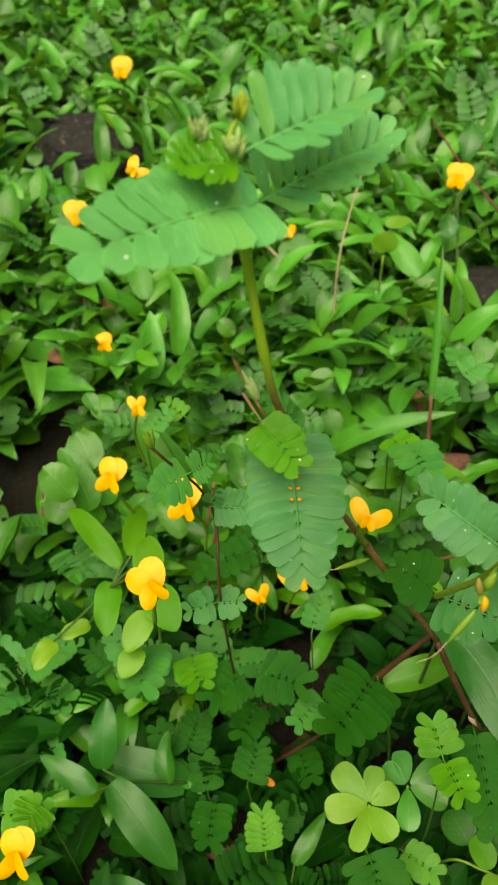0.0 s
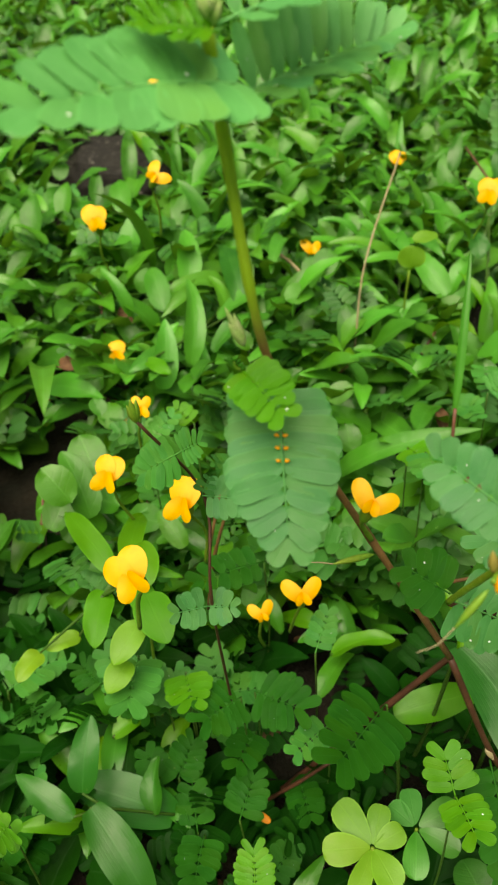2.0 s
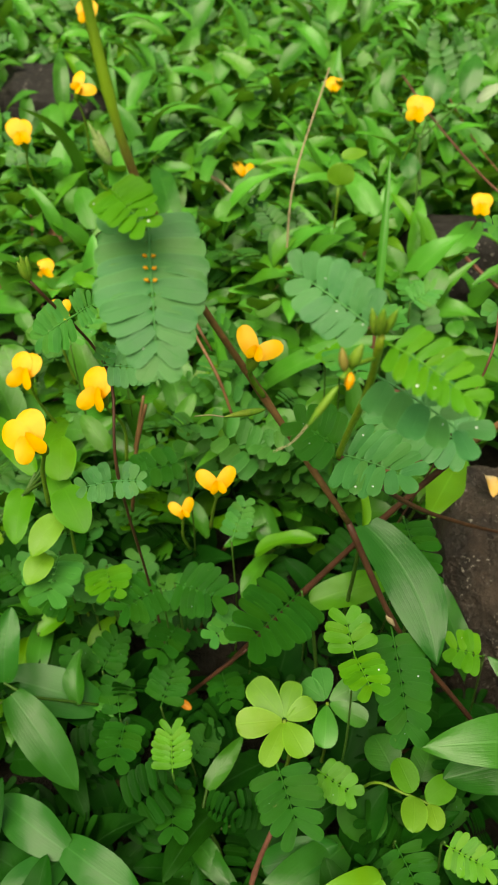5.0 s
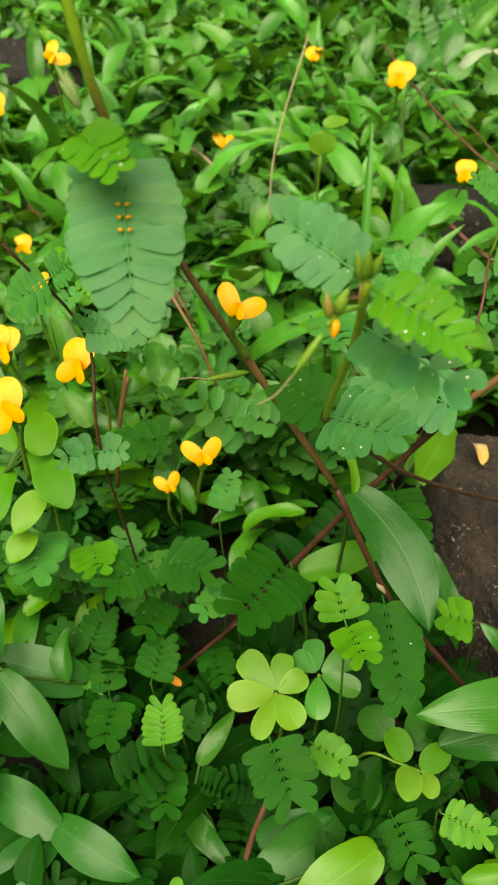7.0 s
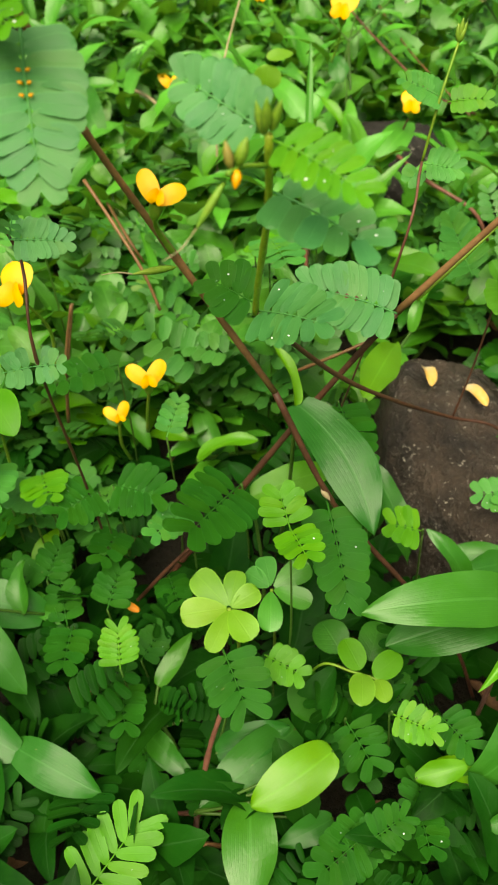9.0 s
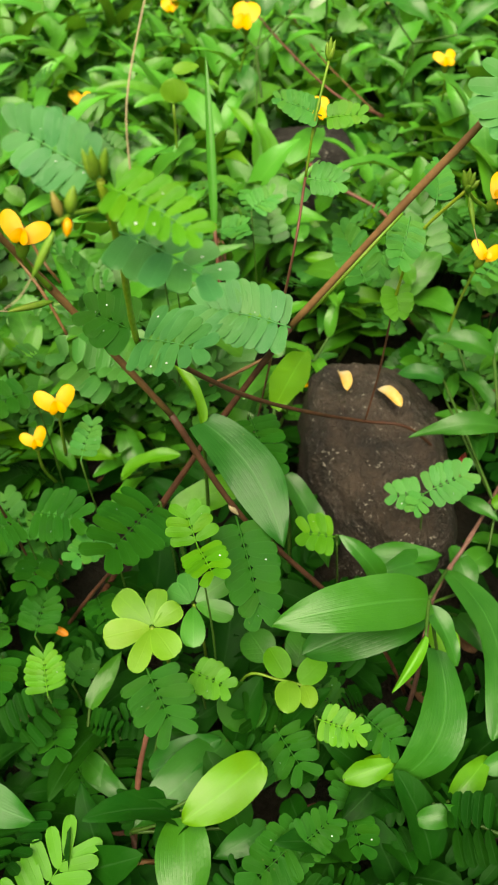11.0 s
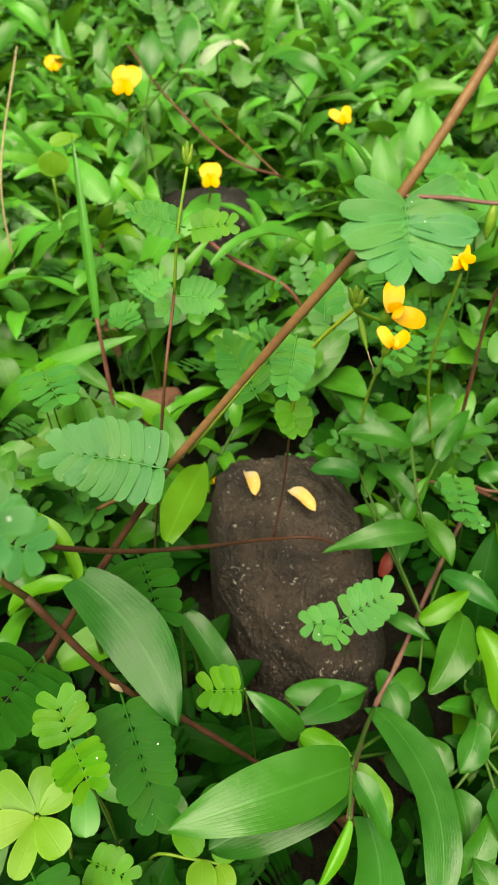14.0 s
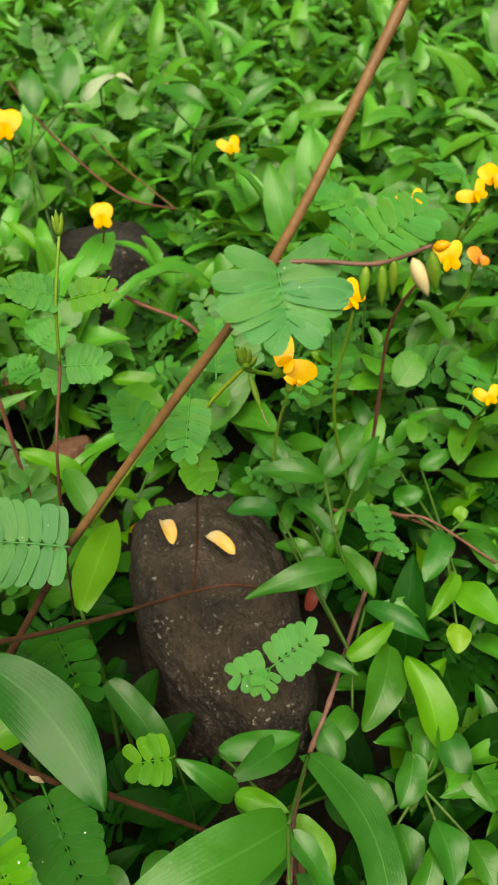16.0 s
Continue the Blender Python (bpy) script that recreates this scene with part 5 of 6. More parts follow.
leafy((0.2170, 0.2021, 0.0400), [
    ((0.1994, 0.2427, 0.0960), (0.1811, 0.2487, 0.0960), 0.0105, BLADE_DARK, "ovate", 0.16, 0.30, (0, -0.35, 1), 182),
    ((0.1987, 0.2339, 0.0920), (0.2081, 0.2499, 0.0920), 0.0080, OVAL, "lance", 0.10, 0.30, (0, -0.35, 1), 183),
    ((0.2139, 0.1938, 0.0920), (0.2298, 0.1751, 0.0880), 0.0120, BLADE_DARK, "lance", 0.16, 0.30, (0, -0.35, 1), 184),
    ((0.1983, 0.1761, 0.0950), (0.2171, 0.1812, 0.0990), 0.0095, BLADE_LIGHT, "ovate", 0.12, 0.30, (-0.2,-0.6,0.8), 185),
    ((0.1887, 0.1833, 0.0920), (0.2001, 0.1704, 0.0920), 0.0082, BLADE, "lance", 0.12, 0.30, (0, -0.35, 1), 186),
    ((0.2138, 0.1757, 0.0940), (0.1942, 0.1542, 0.0880), 0.0165, OVAL, "ovate", 0.14, 0.30, (0.3,-0.4,1), 187),
    ((0.1956, 0.1645, 0.0820), (0.1800, 0.1563, 0.0820), 0.0120, BLADE, "ovate", 0.12, 0.20, (0, -0.35, 1), 188)], "weed with broad glossy twisted leaves by a creeping stem", top=(0.2008, 0.1773, 0.0920))
leafy((0.2182, 0.1467, 0.0400), [
    ((0.2112, 0.1554, 0.0800), (0.2185, 0.1419, 0.0800), 0.0105, BLADE, "lance", 0.14, 0.30, (0, -0.35, 1), 189),
    ((0.2075, 0.1447, 0.0820), (0.1966, 0.1318, 0.0780), 0.0135, BLADE, "ovate", 0.12, 0.35, (0.3,-0.4,1), 190),
    ((0.2201, 0.1469, 0.0820), (0.2194, 0.1307, 0.0780), 0.0130, BLADE_DARK, "ovate", 0.14, 0.30, (-0.2,-0.6,0.8), 191),
    ((0.2199, 0.1377, 0.0800), (0.2243, 0.1207, 0.0760), 0.0095, BLADE, "lance", 0.12, 0.30, (-0.5,-0.3,0.9), 192),
    ((0.2045, 0.1245, 0.0800), (0.2014, 0.1066, 0.0760), 0.0130, BLADE_DARK, "strap", 0.12, 0.30, (0.3,-0.4,1), 193),
    ((0.1942, 0.1284, 0.0760), (0.1915, 0.1121, 0.0720), 0.0120, BLADE, "strap", 0.12, 0.30, (0.3,-0.4,1), 194),
    ((0.1923, 0.1327, 0.0740), (0.1909, 0.1453, 0.0780), 0.0130, BLADE, "ovate", 0.12, 0.30, (0, -0.35, 1), 195),
    ((0.2138, 0.1168, 0.0740), (0.2134, 0.1020, 0.0740), 0.0120, OVAL, "ovate", 0.10, 0.30, (0, -0.35, 1), 196)], "weed with glossy folded leaves low among weeds", top=(0.2056, 0.1351, 0.0800))
leafy((0.1680, 0.1553, 0.0400), [
    ((0.1483, 0.1612, 0.0940), (0.1742, 0.1579, 0.0940), 0.0115, BLADE, "lance", 0.10, 0.30, (0, -0.35, 1), 197),
    ((0.1840, 0.1500, 0.0820), (0.1820, 0.1677, 0.0840), 0.0120, BLADE, "ovate", 0.12, 0.30, (0, -0.35, 1), 198),
    ((0.1784, 0.1439, 0.0760), (0.1838, 0.1287, 0.0760), 0.0120, OVAL, "ovate", 0.12, 0.30, (0, -0.35, 1), 199),
    ((0.1489, 0.1459, 0.0980), (0.1598, 0.1324, 0.0980), 0.0105, BLADE_LIGHT, "ovate", 0.10, 0.40, (0, -0.35, 1), 200),
    ((0.1609, 0.1357, 0.0940), (0.1672, 0.1184, 0.0900), 0.0135, BLADE_LIGHT, "ovate", 0.12, 0.25, (0.3,-0.4,1), 201)], "weed with light green folded leaves under a pinkish stem", top=(0.1595, 0.1368, 0.0980))
leafy((0.2823, 0.2421, 0.0400), [
    ((0.2548, 0.2113, 0.0940), (0.2389, 0.1961, 0.0900), 0.0125, BLADE, "ovate", 0.10, 0.30, (-0.2,-0.6,0.8), 202),
    ((0.2487, 0.1929, 0.0950), (0.2307, 0.1804, 0.0930), 0.0092, BLADE_LIGHT, "lance", 0.12, 0.40, (0.3,-0.4,1), 203),
    ((0.2389, 0.1751, 0.0940), (0.2349, 0.1665, 0.0910), 0.0105, LIME, "ovate", 0.08, 0.30, (0, -0.35, 1), 204),
    ((0.2483, 0.1917, 0.0890), (0.2562, 0.1724, 0.0890), 0.0150, YOUNG, "ovate", 0.10, 0.20, (0, -0.35, 1), 205),
    ((0.2630, 0.2094, 0.0920), (0.2648, 0.1886, 0.0920), 0.0120, OVAL, "ovate", 0.12, 0.30, (0, -0.35, 1), 206),
    ((0.2442, 0.2321, 0.0950), (0.2548, 0.2287, 0.0990), 0.0105, BLADE, "ovate", 0.12, 0.30, (-0.2,-0.6,0.8), 207),
    ((0.2647, 0.2133, 0.0950), (0.2618, 0.2175, 0.0970), 0.0065, LIME, "round", 0.08, 0.30, (0, -0.35, 1), 208),
    ((0.2635, 0.2444, 0.0920), (0.2784, 0.2457, 0.0960), 0.0110, OVAL, "lance", 0.12, 0.30, (0, -0.35, 1), 209),
    ((0.2546, 0.2705, 0.0920), (0.2531, 0.2889, 0.0980), 0.0110, BLADE, "lance", 0.12, 0.30, (-0.5,-0.3,0.9), 210)], "weed with bright young and dark glossy leaves on a runner", top=(0.2546, 0.2103, 0.0920))
seedling((0.2367, 0.2258, 0.0900), [((0.2260, 0.2315, 0.0980), (0.2335, 0.2215, 0.0980), 6, 0.0094, GREEN, (0, -0.35, 1), 211), ((0.2283, 0.2182, 0.0960), (0.2352, 0.2059, 0.0960), 6, 0.0094, GREEN, (0, -0.35, 1), 212)], "small feathered weed leaf beside a creeping stem")
leafy((0.2310, 0.3041, 0.0500), [
    ((0.2101, 0.2610, 0.1000), (0.2027, 0.2869, 0.1000), 0.0130, BLADE, "lance", 0.10, 0.30, (0, -0.35, 1), 213),
    ((0.2103, 0.2196, 0.0900), (0.2004, 0.2227, 0.0900), 0.0090, OVAL, "ovate", 0.10, 0.30, (0, -0.35, 1), 214)], "weed with green blades behind the stone")
leafy((0.0550, 0.0871, 0.0400), [
    ((0.1019, 0.1005, 0.0810), (0.0762, 0.0866, 0.0775), 0.0192, BLADE_LIGHT, "ovate", 0.10, 0.12, (0.1, -0.45, 1), 215),
    ((0.0925, 0.1150, 0.0640), (0.0604, 0.0916, 0.0630), 0.0170, BLADE_DARK, "grass", 0.08, 0.20, (0,-0.4,1), 216),
    ((0.0761, 0.0906, 0.0690), (0.0745, 0.0610, 0.0680), 0.0175, BLADE, "grass", 0.10, 0.20, (0,-0.3,1), 217),
    ((0.1021, 0.0977, 0.0750), (0.0945, 0.0921, 0.0750), 0.0065, YOUNG, "lance", 0.10, 0.30, (0, -0.35, 1), 218),
    ((0.1020, 0.0874, 0.0600), (0.0838, 0.0802, 0.0600), 0.0130, BLADE_DARK, "lance", 0.10, 0.20, (0, -0.35, 1), 219)], "weed with wide light and dark blades near the ground", mat=STEM_PINK, top=(0.0588, 0.0913, 0.0600))
leafy((-0.0010, 0.1120, 0.0400), [
    ((0.0015, 0.1115, 0.0690), (0.0310, 0.0958, 0.0665), 0.0140, BLADE_DARK, "grass", 0.12, 0.15, (0, -0.35, 1), 220),
    ((0.0030, 0.1095, 0.0690), (-0.0230, 0.1255, 0.0690), 0.0150, BLADE_DARK, "grass", 0.10, 0.20, (0, -0.35, 1), 221),
    ((0.0010, 0.1085, 0.0640), (-0.0190, 0.0900, 0.0650), 0.0140, BLADE_DARK, "grass", 0.10, 0.20, (0, -0.35, 1), 222)], "weed with wide glossy blades near the ground", top=(0.0012, 0.1110, 0.0670))
leafy((0.0549, 0.1051, 0.0400), [
    ((0.0433, 0.1174, 0.0550), (0.0595, 0.1016, 0.0550), 0.0115, BLADE, "lance", 0.10, 0.20, (0, -0.35, 1), 223),
    ((0.0466, 0.1318, 0.0650), (0.0585, 0.1489, 0.0700), 0.0100, OVAL, "lance", 0.10, 0.20, (0, -0.35, 1), 224)], "weed with small blades near the ground")
leafy((0.1616, 0.0998, 0.0400), [
    ((0.1266, 0.0929, 0.0760), (0.1433, 0.0953, 0.0790), 0.0080, BLADE_LIGHT, "strap", 0.10, 0.40, (0, -0.35, 1), 226)], "grass with glossy blades near the ground")
leafy((0.0712, 0.1137, 0.0400), [
    ((0.0661, 0.1085, 0.0620), (0.0907, 0.1150, 0.0660), 0.0150, BLADE_DARK, "ovate", 0.10, 0.25, (0, -0.35, 1), 230),
    ((0.0424, 0.1197, 0.0550), (0.0560, 0.1055, 0.0550), 0.0120, BLADE, "lance", 0.12, 0.25, (0, -0.35, 1), 231),
    ((0.1043, 0.1534, 0.0600), (0.0969, 0.1656, 0.0620), 0.0130, BLADE_DARK, "round", 0.08, 0.20, (0, -0.35, 1), 232)], "weed with dark rounded leaves near the ground")
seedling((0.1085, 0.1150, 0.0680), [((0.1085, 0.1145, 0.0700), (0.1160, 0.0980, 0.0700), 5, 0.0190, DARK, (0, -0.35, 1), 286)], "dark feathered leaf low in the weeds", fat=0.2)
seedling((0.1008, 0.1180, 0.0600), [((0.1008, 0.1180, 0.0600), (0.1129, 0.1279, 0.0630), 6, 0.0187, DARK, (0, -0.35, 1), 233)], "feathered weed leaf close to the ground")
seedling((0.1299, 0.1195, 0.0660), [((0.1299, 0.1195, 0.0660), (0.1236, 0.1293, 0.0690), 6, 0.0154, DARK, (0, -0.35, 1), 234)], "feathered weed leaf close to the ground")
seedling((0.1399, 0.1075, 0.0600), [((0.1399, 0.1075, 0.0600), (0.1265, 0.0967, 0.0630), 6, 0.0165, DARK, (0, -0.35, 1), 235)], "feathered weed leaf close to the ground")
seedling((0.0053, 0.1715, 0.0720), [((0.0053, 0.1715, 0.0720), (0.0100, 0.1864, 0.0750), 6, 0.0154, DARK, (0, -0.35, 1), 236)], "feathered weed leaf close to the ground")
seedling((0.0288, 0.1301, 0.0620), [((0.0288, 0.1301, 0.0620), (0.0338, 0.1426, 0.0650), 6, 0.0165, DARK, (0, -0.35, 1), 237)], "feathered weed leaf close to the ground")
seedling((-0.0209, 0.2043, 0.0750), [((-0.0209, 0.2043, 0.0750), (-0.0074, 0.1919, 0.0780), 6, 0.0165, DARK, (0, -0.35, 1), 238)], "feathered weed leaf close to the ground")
leafy((0.1913, 0.1074, 0.0400), [
    ((0.1871, 0.1042, 0.0740), (0.2012, 0.1184, 0.0800), 0.0120, OVAL, "ovate", 0.12, 0.30, (0, -0.35, 1), 239),
    ((0.1713, 0.0909, 0.0740), (0.1900, 0.0955, 0.0740), 0.0110, BLADE, "lance", 0.14, 0.30, (0, -0.35, 1), 240),
    ((0.1946, 0.0939, 0.0740), (0.1907, 0.1085, 0.0780), 0.0120, OVAL, "ovate", 0.12, 0.30, (0, -0.35, 1), 241),
    ((0.1842, 0.0756, 0.0740), (0.1779, 0.0889, 0.0740), 0.0130, OVAL, "ovate", 0.12, 0.30, (0, -0.35, 1), 242)], "weed with glossy oval leaves low among weeds")
leafy((0.1686, 0.0885, 0.0400), [
    ((0.1581, 0.0832, 0.0740), (0.1735, 0.0948, 0.0740), 0.0105, BLADE_LIGHT, "ovate", 0.12, 0.35, (0, -0.35, 1), 243),
    ((0.1463, 0.0789, 0.0740), (0.1616, 0.0802, 0.0740), 0.0100, BLADE, "lance", 0.14, 0.30, (0, -0.35, 1), 244),
    ((0.1765, 0.0676, 0.0740), (0.1895, 0.0787, 0.0740), 0.0110, BLADE_LIGHT, "lance", 0.12, 0.30, (0, -0.35, 1), 245),
    ((0.1343, 0.0981, 0.0740), (0.1495, 0.0918, 0.0740), 0.0078, BLADE_LIGHT, "strap", 0.20, 0.50, (0, -0.35, 1), 246)], "weed with bright folded leaves low among weeds")
leafy((-0.0300, 0.1500, 0.0400), [
    ((-0.0195, 0.1500, 0.0930), (0.0046, 0.1265, 0.0740), 0.0150, BLADE_DARK, "grass", 0.10, 0.20, (0.2, -0.35, 1), 247),
    ((-0.0240, 0.1560, 0.0900), (-0.0230, 0.1760, 0.1060), 0.0135, BLADE_DARK, "ovate", 0.08, 0.20, (0, -0.5, 1), 248),
    ((0.0050, 0.1600, 0.0680), (-0.0330, 0.1670, 0.0740), 0.0180, BLADE_DARK, "grass", 0.14, 0.20, (0, -0.35, 1), 249),
    ((-0.0251, 0.1481, 0.0900), (-0.0469, 0.1589, 0.0950), 0.0130, BLADE, "lance", 0.10, 0.20, (0, -0.35, 1), 250)], "weed with broad glossy dark green pointed blades")
leafy((-0.0458, 0.2765, 0.0500), [
    ((-0.0210, 0.2221, 0.1250), (-0.0466, 0.2518, 0.1250), 0.0120, YOUNG, "ovate", 0.10, 0.20, (0, -0.35, 1), 251),
    ((-0.0163, 0.2235, 0.1300), (-0.0170, 0.2563, 0.1200), 0.0120, YOUNG, "ovate", 0.10, 0.20, (0, -0.35, 1), 252),
    ((-0.0113, 0.2116, 0.1350), (-0.0003, 0.1963, 0.1300), 0.0120, YOUNG, "ovate", 0.10, 0.20, (0, -0.35, 1), 253),
    ((-0.0252, 0.2179, 0.1200), (-0.0245, 0.1963, 0.1150), 0.0140, YOUNG, "ovate", 0.10, 0.20, (0, -0.35, 1), 254),
    ((-0.0123, 0.2168, 0.1350), (0.0065, 0.2137, 0.1350), 0.0060, YOUNG, "lance", 0.10, 0.20, (0, -0.35, 1), 255),
    ((-0.0358, 0.2113, 0.1000), (-0.0472, 0.2043, 0.1000), 0.0090, LIME, "ovate", 0.10, 0.20, (0, -0.35, 1), 256),
    ((-0.0490, 0.2030, 0.1000), (-0.0541, 0.1904, 0.1000), 0.0110, LIME, "ovate", 0.10, 0.20, (0, -0.35, 1), 257)], "bright young weed with soft oval leaves under a yellow flower")
heart_weed = thing("heart_leaved_weed", (-0.0060, 0.2000, SOIL), "bright green weed with soft heart-shaped leaves", "weed")
stem(heart_weed, [(-0.0060, 0.2000, SOIL), (-0.0055, 0.2005, 0.0900), (-0.0050, 0.2030, 0.1350)], 0.0006, 0.0005, STEM_GREEN)
for k, (foot, tip, wide) in enumerate([((-0.0052, 0.2040, 0.1370), (0.0045, 0.1880, 0.1330), 0.0170), ((-0.0060, 0.2050, 0.1400), (-0.0085, 0.2230, 0.1430), 0.0150), ((-0.0075, 0.1990, 0.1280), (-0.0145, 0.1850, 0.1230), 0.0130), ((-0.0110, 0.1900, 0.1180), (-0.0165, 0.1790, 0.1150), 0.0120)]):
    broad(heart_weed, foot, tip, wide, YOUNG if k < 2 else LIME, "ovate", (0, -0.4, 1), 0.08, 0.15, 0.03, 0.1, 280 + k)
seedling((-0.0100, 0.1980, 0.1060), [((-0.0100, 0.1980, 0.1080), (-0.0095, 0.1760, 0.1100), 6, 0.0220, GREEN, (0, -0.35, 1), 284)], "bright green fan of feathered leaflets beside heart-shaped leaves", fat=0.5)
seedling((0.0080, 0.1920, 0.1060), [((0.0080, 0.1925, 0.1080), (0.0118, 0.1790, 0.1100), 5, 0.0180, YOUNG, (0, -0.35, 1), 285)], "bright green fan of feathered leaflets beside heart-shaped leaves", fat=0.5)
leafy((-0.0042, 0.5660, 0.0500), [
    ((0.0113, 0.4265, 0.1100), (-0.0047, 0.4806, 0.1200), 0.0180, OVAL, "ovate", 0.10, 0.20, (0, -0.35, 1), 258),
    ((-0.0322, 0.3596, 0.1200), (-0.0187, 0.3494, 0.1200), 0.0100, YOUNG, "ovate", 0.10, 0.20, (0, -0.35, 1), 259)], "weed with broad green leaves")
leafy((0.2520, 0.4700, 0.0400), [
    ((0.2252, 0.4829, 0.1602), (0.2497, 0.4622, 0.1533), 0.0150, BLADE, "ovate", 0.14, 0.20, (0, -0.35, 1), 260),
    ((0.2364, 0.4687, 0.1138), (0.2648, 0.4519, 0.1431), 0.0125, BLADE, "lance", 0.16, 0.25, (0, -0.35, 1), 261),
    ((0.2616, 0.4563, 0.1499), (0.2947, 0.4646, 0.1635), 0.0115, BLADE, "lance", 0.18, 0.25, (0, -0.35, 1), 262)], "weed with long arched glossy blades among far weeds")
leafy((0.2050, 0.5500, 0.0400), [
    ((0.1936, 0.5327, 0.1405), (0.2170, 0.5501, 0.1452), 0.0110, PALE, "lance", 0.12, 0.30, (0, -0.35, 1), 263),
    ((0.2170, 0.5501, 0.1452), (0.2264, 0.5463, 0.1407), 0.0060, PALE, "lance", 0.10, 0.30, (0, -0.35, 1), 264)], "weed with a torn whitish dry leaf")
leafy((0.1500, 0.4000, 0.0400), [
    ((0.1453, 0.4603, 0.1244), (0.1439, 0.4751, 0.1332), 0.0130, BLADE, "strap", 0.15, 0.20, (0, -0.35, 1), 267),
    ((0.1446, 0.4238, 0.1155), (0.1299, 0.4417, 0.1267), 0.0095, BLADE_LIGHT, "lance", 0.12, 0.30, (0, -0.35, 1), 268),
    ((0.1360, 0.5396, 0.1415), (0.1409, 0.5604, 0.1586), 0.0130, BLADE, "lance", 0.12, 0.20, (0, -0.35, 1), 269),
    ((0.1634, 0.5269, 0.1402), (0.1685, 0.5477, 0.1572), 0.0150, BLADE, "strap", 0.12, 0.20, (0, -0.35, 1), 270),
    ((0.1833, 0.5261, 0.1447), (0.1921, 0.5513, 0.1629), 0.0150, BLADE, "strap", 0.12, 0.20, (0, -0.35, 1), 271)], "weed with upright glossy blades by the dark stone")
grass_blade = thing("grass_stalk", (0.105, 0.300, SOIL), "upright grass blade on a reddish stalk", "grass")
stem(grass_blade, [(0.112, 0.270, SOIL), (0.111, 0.290, 0.10), (0.1105, 0.305, 0.140)], 0.0010, 0.0008, STEM_RED)
broad(grass_blade, (0.1105, 0.305, 0.138), (0.1131, 0.3433, 0.1955), 0.0055, WEED, "lance", (0, -0.8, 0.5), 0.03, 0.4, 0.02, 0.3, 5)
straw = thing("dry_stalk", (0.070, 0.400, 0.125), "dry straw-coloured stalk leaning among weeds", "stalk")
stem(straw, [(0.074, 0.405, 0.10), (0.077, 0.4215, 0.1427), (0.0945, 0.4680, 0.1830)], 0.0006, 0.0005, STRAW)
yellow_round = thing("round_leaved_weed", (0.1007, 0.42, SOIL), "weed with round yellow-green leaves", "weed")
stem(yellow_round, [(0.101, 0.425, SOIL), (0.1005, 0.424, 0.09), (0.1007, 0.422, 0.138)], 0.0007, 0.0006, STEM_GREEN)
round_leaflet(yellow_round, (0.1023, 0.4308, 0.1480), (0.1017, 0.4281, 0.1360), 0.0150, LIME, (0, -0.7, 0.8), 91, 0.05, "round")
round_leaflet(yellow_round, (0.1023, 0.4328, 0.1500), (0.1160, 0.4393, 0.1500), 0.0100, LIME, (0, -0.4, 0.9), 92, 0.05, "ovate")
red_leaf = thing("red_leaf", (0.2078, 0.2247, 0.0600), "small fallen red leaf beside the stone", "leaf")
broad(red_leaf, (0.2018, 0.2144, 0.0650), (0.2067, 0.2214, 0.0720), 0.0065, RED_LEAF, "ovate", (0, -0.6, 0.8), 0.1, 0.3, 0.05, 0.2, 6)

# ---- dead leaves caught among the weeds ----
for a, b, wide, seed in [((-0.0860, 0.3820, 0.0980), (-0.0700, 0.3760, 0.1010), 0.0100, 1), ((-0.0640, 0.4330, 0.1000), (-0.0520, 0.4250, 0.0960), 0.0085, 2), ((0.1110, 0.3560, 0.1000), (0.1170, 0.3400, 0.0900), 0.0080, 3)]:
    dead = thing("dead_leaf", a, "curled brown dead leaf caught among green weeds", "leaf", "dead leaves")
    broad(dead, a, b, wide, LITTER, "ovate", (0.2, -0.5, 0.9), 0.22, 0.9, 0.15, 0.6, seed, "blade")

# ---- twigs and runners ----
def twig(points, r, mat, label):
    root = thing("twig", points[0], label, "twig", "twigs")
    stem(root, points, r, r * 0.8, mat, "stem", "", 6, 0.15)


twig([(0.1640, 0.3780, 0.1240), (0.1765, 0.3600, 0.1200), (0.1960, 0.3450, 0.1130), (0.2050, 0.3380, 0.1000)], 0.00110, STEM_RED, "reddish creeping twig behind the stone")
twig([(0.0240, 0.5000, 0.1060), (0.0350, 0.4780, 0.1110), (0.0449, 0.4550, 0.1140)], 0.00120, STRAW, "pale dry twig among weeds")
twig([(-0.0865, 0.4845, 0.1000), (-0.0800, 0.4561, 0.0850), (-0.0778, 0.4472, 0.0700)], 0.00090, STEM_RED, "thin reddish twig among weeds")
twig([(-0.0977, 0.3799, 0.0750), (-0.0808, 0.3834, 0.0850), (-0.0656, 0.4234, 0.0750)], 0.00100, STEM_BROWN, "brown twig on dead leaves")
twig([(0.0279, 0.2600, 0.1822), (0.0370, 0.2480, 0.1735), (0.0465, 0.2350, 0.1633), (0.0520, 0.2290, 0.1500)], 0.00070, STEM_TAN, "thin tan twig slanting among weeds")
twig([(0.0112, 0.2300, 0.0950), (0.0150, 0.2330, 0.1250), (0.0205, 0.2350, 0.1487)], 0.00075, STEM_TAN, "thin upright tan twig among weeds")
twig([(0.0167, 0.3814, 0.1000), (0.0305, 0.3349, 0.1100), (0.0377, 0.3285, 0.1000)], 0.00080, STEM_BROWN, "thin brown twig among weeds")
twig([(0.0017, 0.2633, 0.0600), (0.0090, 0.2576, 0.1000), (0.0139, 0.2665, 0.1250)], 0.00080, STEM_BROWN, "thin brown upright twig")
